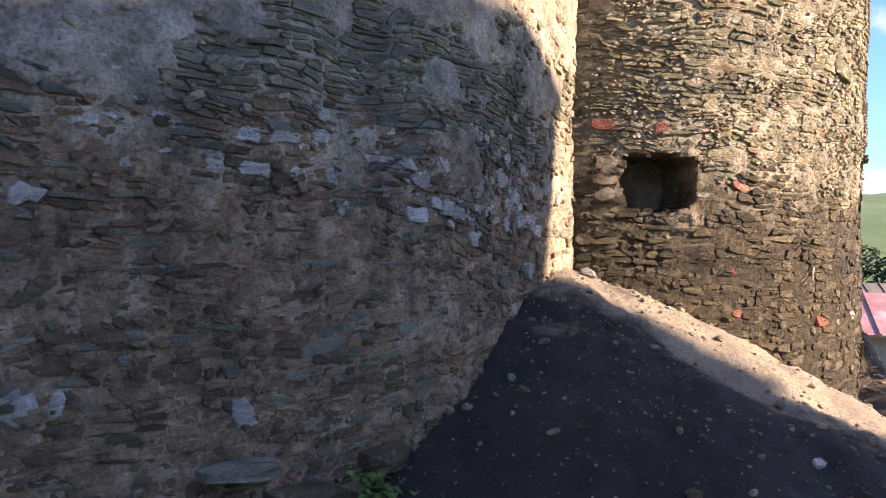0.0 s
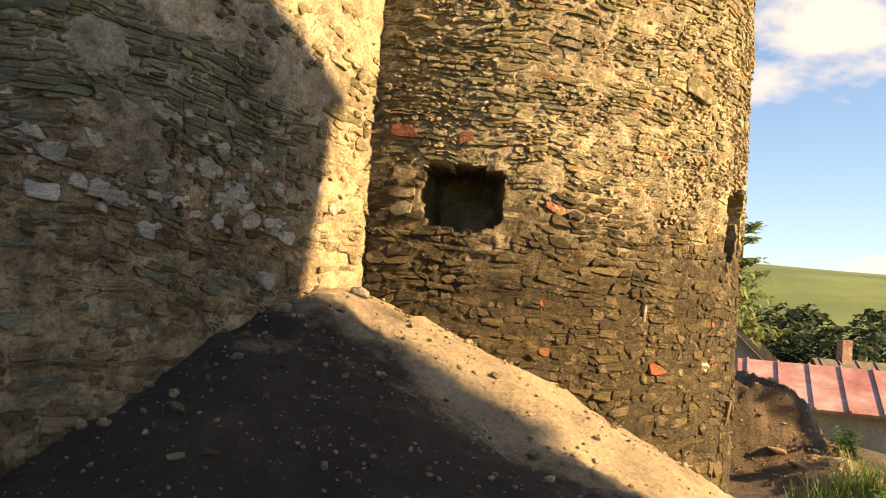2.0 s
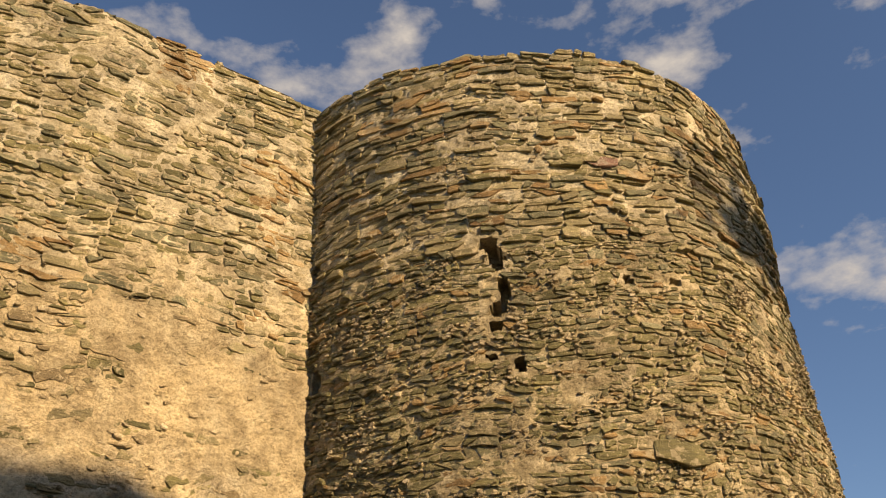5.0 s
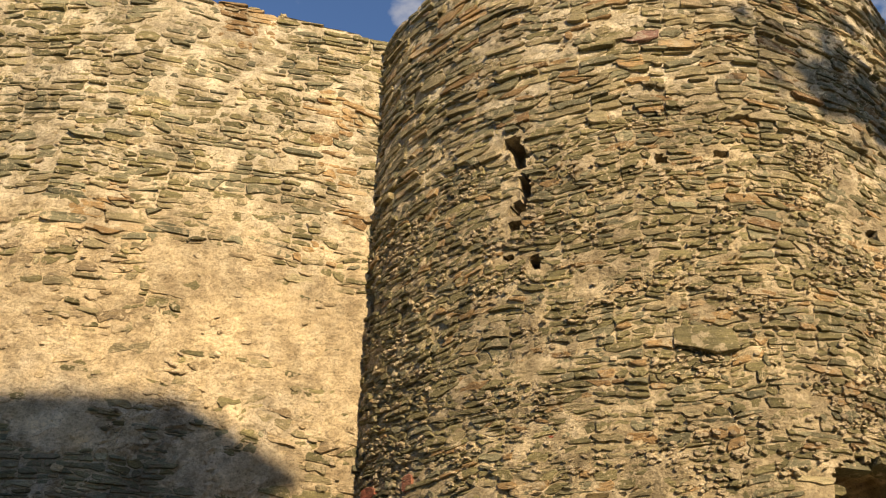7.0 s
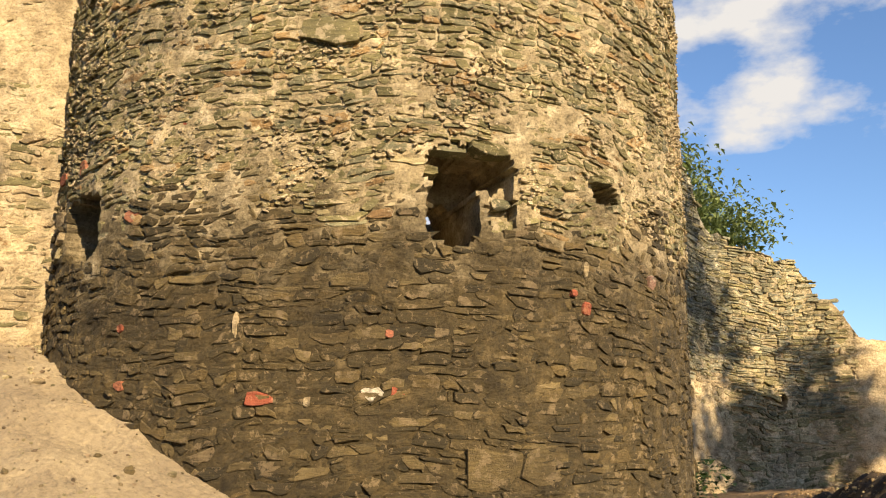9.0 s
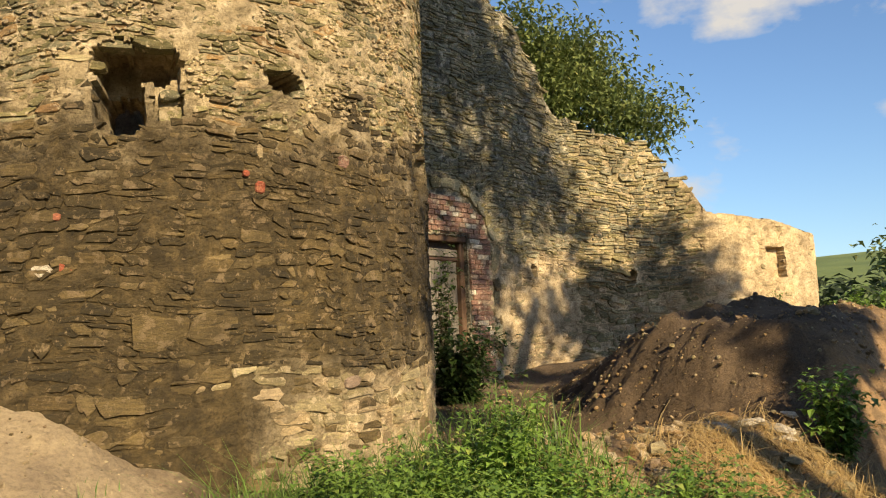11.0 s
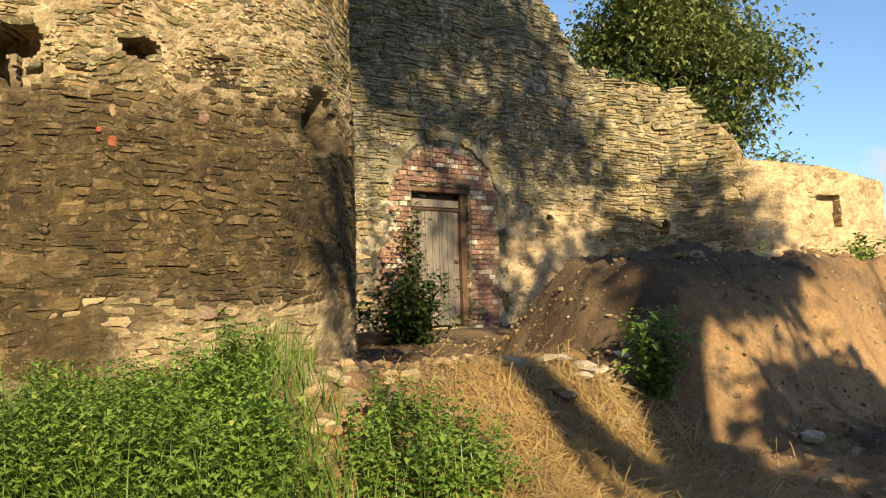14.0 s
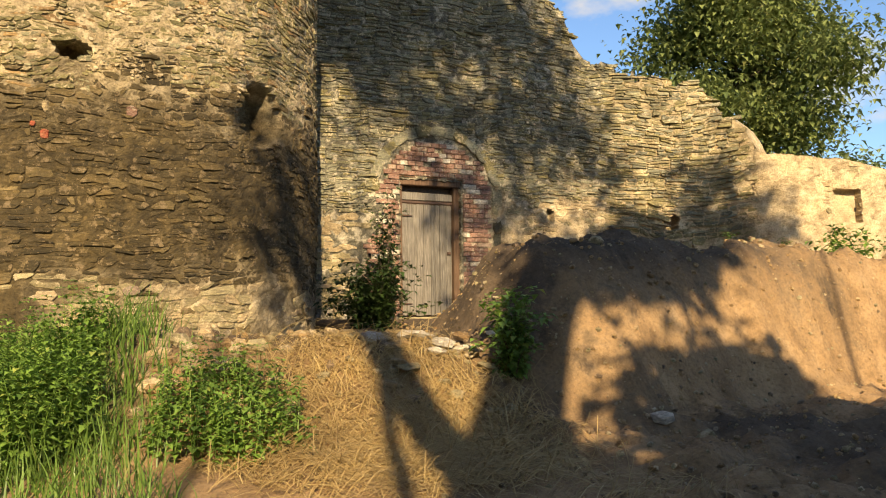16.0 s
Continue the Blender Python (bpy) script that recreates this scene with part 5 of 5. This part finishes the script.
# ---- rubble, clods and marked stones ----
def lump(rng, size, flat=0.7):
    """A rough angular stone: a squashed, jittered, twenty-sided lump."""
    g = (1 + math.sqrt(5)) / 2
    vs = [Vector(v).normalized() for v in ((-1, g, 0), (1, g, 0), (-1, -g, 0), (1, -g, 0), (0, -1, g), (0, 1, g), (0, -1, -g), (0, 1, -g), (g, 0, -1), (g, 0, 1), (-g, 0, -1), (-g, 0, 1))]
    fs = [(0, 11, 5), (0, 5, 1), (0, 1, 7), (0, 7, 10), (0, 10, 11), (1, 5, 9), (5, 11, 4), (11, 10, 2), (10, 7, 6), (7, 1, 8), (3, 9, 4), (3, 4, 2), (3, 2, 6), (3, 6, 8), (3, 8, 9), (4, 9, 5), (2, 4, 11), (6, 2, 10), (8, 6, 7), (9, 8, 1)]
    sx, sy = rng.uniform(0.7, 1.3), rng.uniform(0.6, 1.0)
    return [Vector((v.x * sx, v.y * sy, v.z * flat)) * size * rng.uniform(0.75, 1.2) for v in vs], fs


def scatter(name, inside, box, count, sizes, tones, label, seed, category="stones"):
    """Stones and clods too many to count, part sunk in the ground."""
    rng = random.Random(seed)
    verts, faces, mats = [], [], []
    for _ in range(count):
        x, y = rng.uniform(box[0], box[2]), rng.uniform(box[1], box[3])
        if rng.random() > inside(x, y):
            continue
        s = sizes[0] * (sizes[1] / sizes[0]) ** (rng.random() ** 2.2)
        vs, fs = lump(rng, s)
        turn = Euler((rng.uniform(-0.5, 0.5), rng.uniform(-0.5, 0.5), rng.uniform(0, 6.3))).to_matrix()
        at = Vector((x, y, ground_z(x, y) + s * 0.15))
        b = len(verts)
        verts.extend(tuple(turn @ v + at) for v in vs)
        faces.extend(tuple(b + i for i in f) for f in fs)
        mats.extend([int(rng.random() * len(tones))] * len(fs))
    me = bpy.data.meshes.new(name)
    me.from_pydata(verts, [], faces)
    for t in tones:
        me.materials.append(JOINED[t])
    me.polygons.foreach_set("material_index", mats)
    return tagged(new(name, me), label, category, kind="stuff")


def on_heap(x, y):
    return 1.0 if math.hypot(x - 1.2, y - 6.6) < 4.2 else 0.25


def on_bank(x, y):
    return 1.0 if y > 12.8 else 0.4


scatter("pebbles", lambda x, y: on_heap(x, y) * smooth(3.6, 2.8, x), (-1.2, 2.6, 3.6, 9.6), 5500, (0.004, 0.022), ("clod", "tan", "clod"), "small pebbles and clods on the spoil heap", 81)
scatter("pebbles", lambda x, y: 0.6 * smooth(2.6, 3.4, x), (2.6, 5.0, 6.2, 9.6), 3500, (0.004, 0.016), ("sandy", "tan", "clod", "sandy"), "small pale pebbles on the sandy heap", 87)
scatter("clods", on_bank, (2.0, 11.8, 9.5, 19.0), 12000, (0.006, 0.036), ("ochre", "ochre", "clod", "ochre", "tan"), "earth clods and stones on the bank", 82)
scatter("rubble", blob(6.5, 11.3, 0.55, 1.6), (5.7, 9.6, 7.6, 13.2), 700, (0.02, 0.08), ("tan", "ochre", "clod", "sandy"), "broken stone and brick rubble on the ridge", 83)
scatter("rubble", blob(6.8, 12.6, 0.7, 0.5), (5.9, 11.8, 7.8, 13.4), 200, (0.03, 0.10), ("sandy", "tan", "clod"), "broken stones among the straw", 84)
scatter("rubble", blob(4.9, 13.2, 1.3, 0.7), (3.4, 12.3, 6.4, 14.2), 800, (0.005, 0.028), ("clod", "umber", "umber", "clod", "oldbrick"), "brown clods and brick bits on the heap's flank", 86)
scatter("gravel", lambda x, y: 1.0, (-2.0, -1.0, 12.0, 9.0), 4000, (0.008, 0.05), ("tan", "umber", "sandy"), "loose gravel on trodden earth", 85)


def loose_stone(name, at, size, tone, label, seed, flat=0.3, group="loose slabs by the bank"):
    rng = random.Random(seed)
    vs, fs = lump(rng, size, flat)
    ob = new(name, mesh_from(name, [tuple(v) for v in vs], fs, SINGLE[tone]))
    ob.matrix_world = Matrix.Translation((at[0], at[1], ground_z(*at) + size * flat * 0.4)) @ Euler((rng.uniform(-0.3, 0.3), rng.uniform(-0.3, 0.3), rng.uniform(0, 6))).to_matrix().to_4x4()
    return tagged(ob, label, "stone", group)


rs = random.Random(91)
for i in range(22):
    loose_stone("stone_slab", (6.55 + rs.gauss(0, 0.3), 12.5 + rs.gauss(0, 0.35)), rs.uniform(0.06, 0.17), rs.choice(("sandy", "chalk", "tan", "ochre")), "flat pale broken slab lying on the rubble", 100 + i)
for i in range(40):
    loose_stone("rubble_stone", (6.65 + rs.gauss(0, 0.22) + 0.25 * rs.random(), 10.7 + rs.gauss(0, 0.45)), rs.uniform(0.04, 0.10), rs.choice(("sandy", "tan", "ochre", "tan")), "pale broken stone lying on the rubble ridge", 140 + i, 0.6, "loose stones on the ridge")
for i, (x, y, s) in enumerate(((2.9, 6.0, 0.06), (3.4, 5.4, 0.07), (1.47, 6.18, 0.05), (2.2, 5.2, 0.06), (4.4, 6.6, 0.09), (4.9, 7.2, 0.07), (6.2, 14.35, 0.1), (7.5, 14.1, 0.1), (7.65, 14.35, 0.1), (1.15, 7.15, 0.09), (0.75, 6.6, 0.08))):
    loose_stone("loose_stone", (x, y), s, "chalk" if i % 2 else "tan", "small pale stone lying on the earth", 200 + i, 0.6, "stones on the heaps")


def wall_stone(parent, face, u, z, w, h, tone, seed, proud=0.05, name="stone", label="", turn=0.0, out=0.02):
    rng = random.Random(seed)
    if tone == "chalk":
        quad = [(sx * w / 2 * rng.uniform(0.6, 1.1), sz * h / 2 * rng.uniform(0.5, 1.1)) for sx, sz in ((-1, -1), (1, -1), (1, 1), (-1, 1))]
        v, f = fitted_stone(rng, quad, 0.002, proud)[2:]
    else:
        v, f = stone_shape(rng, w, h, proud)
    return part(name, mesh_from(name, lay(face, v, u, z, out, turn), f, SINGLE[tone]), None, parent, label)


def wall_a_u(y):
    return next(u * 0.02 for u in range(int(WALL_A.length / 0.02)) if WALL_A.at(u * 0.02)[0].y >= y)


# bricks and pale stones built into the tower
for i, (x, y, z, w, h, tone) in enumerate((
        (2.51, 7.59, 2.14, 0.18, 0.09, "brick"), (1.36, 7.54, 2.31, 0.19, 0.12, "sandy"), (1.35, 7.54, 2.18, 0.21, 0.12, "sandy"), (1.36, 7.54, 2.05, 0.19, 0.12, "tan"), (3.40, 8.03, 0.97, 0.17, 0.08, "brick"), (3.87, 8.49, 1.00, 0.16, 0.11, "chalk"),
        (3.96, 8.60, 1.02, 0.08, 0.08, "brick"), (4.42, 9.76, 1.58, 0.07, 0.09, "brick"), (4.41, 9.66, 1.67, 0.05, 0.05, "brick"),
        (2.46, 7.58, 1.42, 0.05, 0.05, "brick"), (3.92, 8.56, 1.35, 0.05, 0.05, "brick"), (2.49, 7.59, 1.06, 0.08, 0.06, "brick"),
        (4.42, 9.76, 1.83, 0.05, 0.10, "sandy"), (3.26, 7.93, 1.40, 0.03, 0.16, "sandy"), (2.86, 7.72, 2.68, 0.11, 0.06, "brick"),
        (3.62, 8.21, 0.96, 0.04, 0.08, "sandy"), (1.33, 7.54, 2.63, 0.21, 0.09, "brick"), (1.81, 7.50, 2.60, 0.11, 0.12, "brick"),
        (2.74, 7.67, 2.44, 0.25, 0.17, "sandy"), (4.43, 10.49, 1.84, 0.10, 0.10, "oldbrick"), (4.42, 10.52, 0.18, 0.16, 0.09, "oldbrick"),
        (4.24, 9.10, 0.57, 0.36, 0.23, "umber"), (4.35, 9.43, 0.60, 0.36, 0.23, "umber"), (3.53, 8.14, 5.72, 0.29, 0.14, "oldbrick"),
        (3.71, 8.31, 5.64, 0.29, 0.16, "ochre"), (3.46, 8.08, 5.48, 0.19, 0.14, "ochre"), (3.87, 8.48, 6.05, 0.33, 0.11, "sandy"),
        (3.25, 7.92, 5.00, 0.16, 0.11, "tan"), (2.68, 7.65, 5.16, 0.31, 0.12, "ochre"), (3.65, 8.25, 3.27, 0.39, 0.21, "olive"))):
    wall_stone(tower, TOWER_FACE, tower_u(x, y), z, w, h, tone, 300 + i, 0.02, "brick" if tone == "brick" else "stone", "red brick set among the stones" if tone == "brick" and i == 0 else "", out=0.006)
# chalky stones in a broken row along the curtain wall
rs = random.Random(92)
for i in range(120):
    y = rs.uniform(3.7, 6.7)
    z = 2.12 - 0.10 * (y - 4.4) + rs.gauss(0, 0.10) - 0.10 * rs.random() ** 2
    w = rs.choice((0.03, 0.04, 0.05, 0.07, 0.09, 0.13)) * rs.uniform(0.8, 1.3)
    wall_stone(wall_a, WALL_A, wall_a_u(y), z, w, min(0.09, w * rs.uniform(0.45, 0.9)), "chalk", 400 + i, 0.008, turn=rs.uniform(-0.5, 0.5), out=0.008)
for i in range(45):
    y = rs.uniform(5.2, 6.6)
    w = rs.choice((0.04, 0.06, 0.09, 0.14)) * rs.uniform(0.8, 1.3)
    wall_stone(wall_a, WALL_A, wall_a_u(y), rs.uniform(1.55, 2.35), w, min(0.12, w * rs.uniform(0.5, 1.0)), "chalk", 540 + i, 0.008, turn=rs.uniform(-0.4, 0.4), out=0.008)
for i, (y, z, w, h) in enumerate(((4.48, 2.12, 0.29, 0.09), (4.33, 2.11, 0.16, 0.09), (4.65, 2.15, 0.16, 0.09), (4.92, 2.06, 0.29, 0.07), (5.09, 2.05, 0.13, 0.07), (4.75, 1.95, 0.27, 0.10), (5.15, 1.97, 0.16, 0.13), (6.38, 2.13, 0.16, 0.13), (6.60, 2.02, 0.13, 0.10), (5.98, 2.04, 0.16, 0.13), (6.20, 1.93, 0.13, 0.10), (6.95, 2.08, 0.16, 0.13), (7.17, 1.97, 0.13, 0.10), (6.57, 1.42, 0.18, 0.14), (6.38, 1.77, 0.17, 0.13), (4.76, 1.78, 0.10, 0.10), (4.36, 1.95, 0.21, 0.11), (5.14, 1.77, 0.20, 0.13), (4.55, 1.94, 0.14, 0.14), (6.73, 1.71, 0.15, 0.13), (4.33, 0.77, 0.16, 0.15), (3.56, 0.89, 0.30, 0.35), (3.58, 1.77, 0.16, 0.11), (3.67, 0.92, 0.11, 0.15))):
    wall_stone(wall_a, WALL_A, wall_a_u(y), z, min(w, 0.26), min(h, 0.2), "chalk", 800 + i, 0.016, out=0.010)
# slabs that hang over the broken window, and its rough jamb
for i, (x, y, z, w, h, out, turn) in enumerate(((4.09, 8.80, 2.55, 0.36, 0.10, -0.08, -0.10), (4.23, 9.08, 2.53, 0.26, 0.09, -0.03, -0.16),
                                                (4.06, 8.75, 2.38, 0.12, 0.06, -0.10, 0.1), (4.26, 9.18, 2.20, 0.15, 0.08, -0.12, 0.1), (4.26, 9.18, 2.05, 0.16, 0.09, -0.10, 0.0),
                                                (4.43, 9.90, 2.45, 0.20, 0.06, 0.0, 0.1), (4.44, 10.08, 2.29, 0.14, 0.06, -0.04, 0.15))):
    wall_stone(tower, TOWER_FACE, tower_u(x, y), z, w, h, "olive" if i % 3 else "slate", 340 + i, 0.07, turn=turn, out=out)
# rough ledge stones at the foot of the curtain wall
for i, (y, z, w, h) in enumerate(((3.5, 0.28, 0.62, 0.18), (4.05, 0.33, 0.7, 0.14), (4.6, 0.28, 0.5, 0.16), (3.8, 0.10, 0.8, 0.16), (4.4, 0.08, 0.66, 0.15), (3.2, 0.42, 0.5, 0.15), (4.95, 0.42, 0.3, 0.14), (4.3, 0.50, 0.5, 0.10))):
    wall_stone(wall_a, WALL_A, wall_a_u(y), z, w, h, "darkslate" if i % 2 else "umber", 520 + i, 0.11, turn=rs.uniform(-0.08, 0.08))


# ---- pieces of the walls, last ----
def no_skip(u, z, a, b):
    return False


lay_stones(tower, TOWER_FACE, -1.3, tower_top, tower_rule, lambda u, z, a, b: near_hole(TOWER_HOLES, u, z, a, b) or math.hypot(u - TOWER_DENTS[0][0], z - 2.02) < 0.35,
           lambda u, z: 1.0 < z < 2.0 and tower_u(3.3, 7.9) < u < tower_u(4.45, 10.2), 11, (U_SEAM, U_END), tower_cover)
lay_stones(wall_a, WALL_A, -0.4, wall_a_top, wall_a_rule, no_skip, lambda u, z: z < 2.3 and WALL_A.at(u)[0].y > 3.2, 12, None, wall_a_cover)
lay_stones(wall_b, WALL_B, -0.5, wall_b_top, wall_b_rule, lambda u, z, a, b: arch_inside(u, z, 0.12 + a * 0.5) or (z < 1.2 and 1.25 < u < 2.5) or near_hole([WALL_NICHE], u, z, a, b),
           lambda u, z: 1.9 < z < 3.6 and 1.5 < u < 4.2, 13, None, wall_b_cover)
lay_stones(wall_c, WALL_C, -0.3, wall_c_top, wall_c_rule, lambda u, z, a, b: near_hole([FAR_WINDOW, PUTLOG], u, z, a, b), lambda u, z: u < 2.4 and z > 0.6, 14, None, wall_c_cover)


def lumps_tower(u, z):
    if near_hole(TOWER_HOLES, u, z, 0.05, 0.05):
        return 0.0
    k = nz(u, z * 1.7, 31, 1.9, 5)
    if z > 4.9:
        return 0.5 * smooth(0.1, 0.3, k)
    return 0.04 + smooth(0.02, 0.28, k) if z > 2.15 + 0.3 * nz(u, 4, 4, 1.5, 2) else 0.0


def lumps_a(u, z):
    k = nz(u, z, 37, 1.6, 4)
    return 0.15 + 0.7 * k if z > 2.9 else 0.2 + 0.9 * k


lay_lumps(tower, TOWER_FACE, lumps_tower, (U_SEAM, 0.3, tower_u(4.0, 11.6), 6.6), 26000, ("limelump", "limelump", "limelump", "tan"), 15, (0.010, 0.045))
lay_lumps(wall_a, WALL_A, lumps_a, (3.5, 2.2, WALL_A.length - 0.7, 6.5), 2200, ("limelump", "limelump", "sandy"), 16, (0.02, 0.08))
lay_lumps(wall_a, WALL_A, lumps_a, (3.0, 0.1, WALL_A.length - 0.7, 2.2), 2400, ("russet", "russet", "umber", "clod"), 17, (0.015, 0.07))
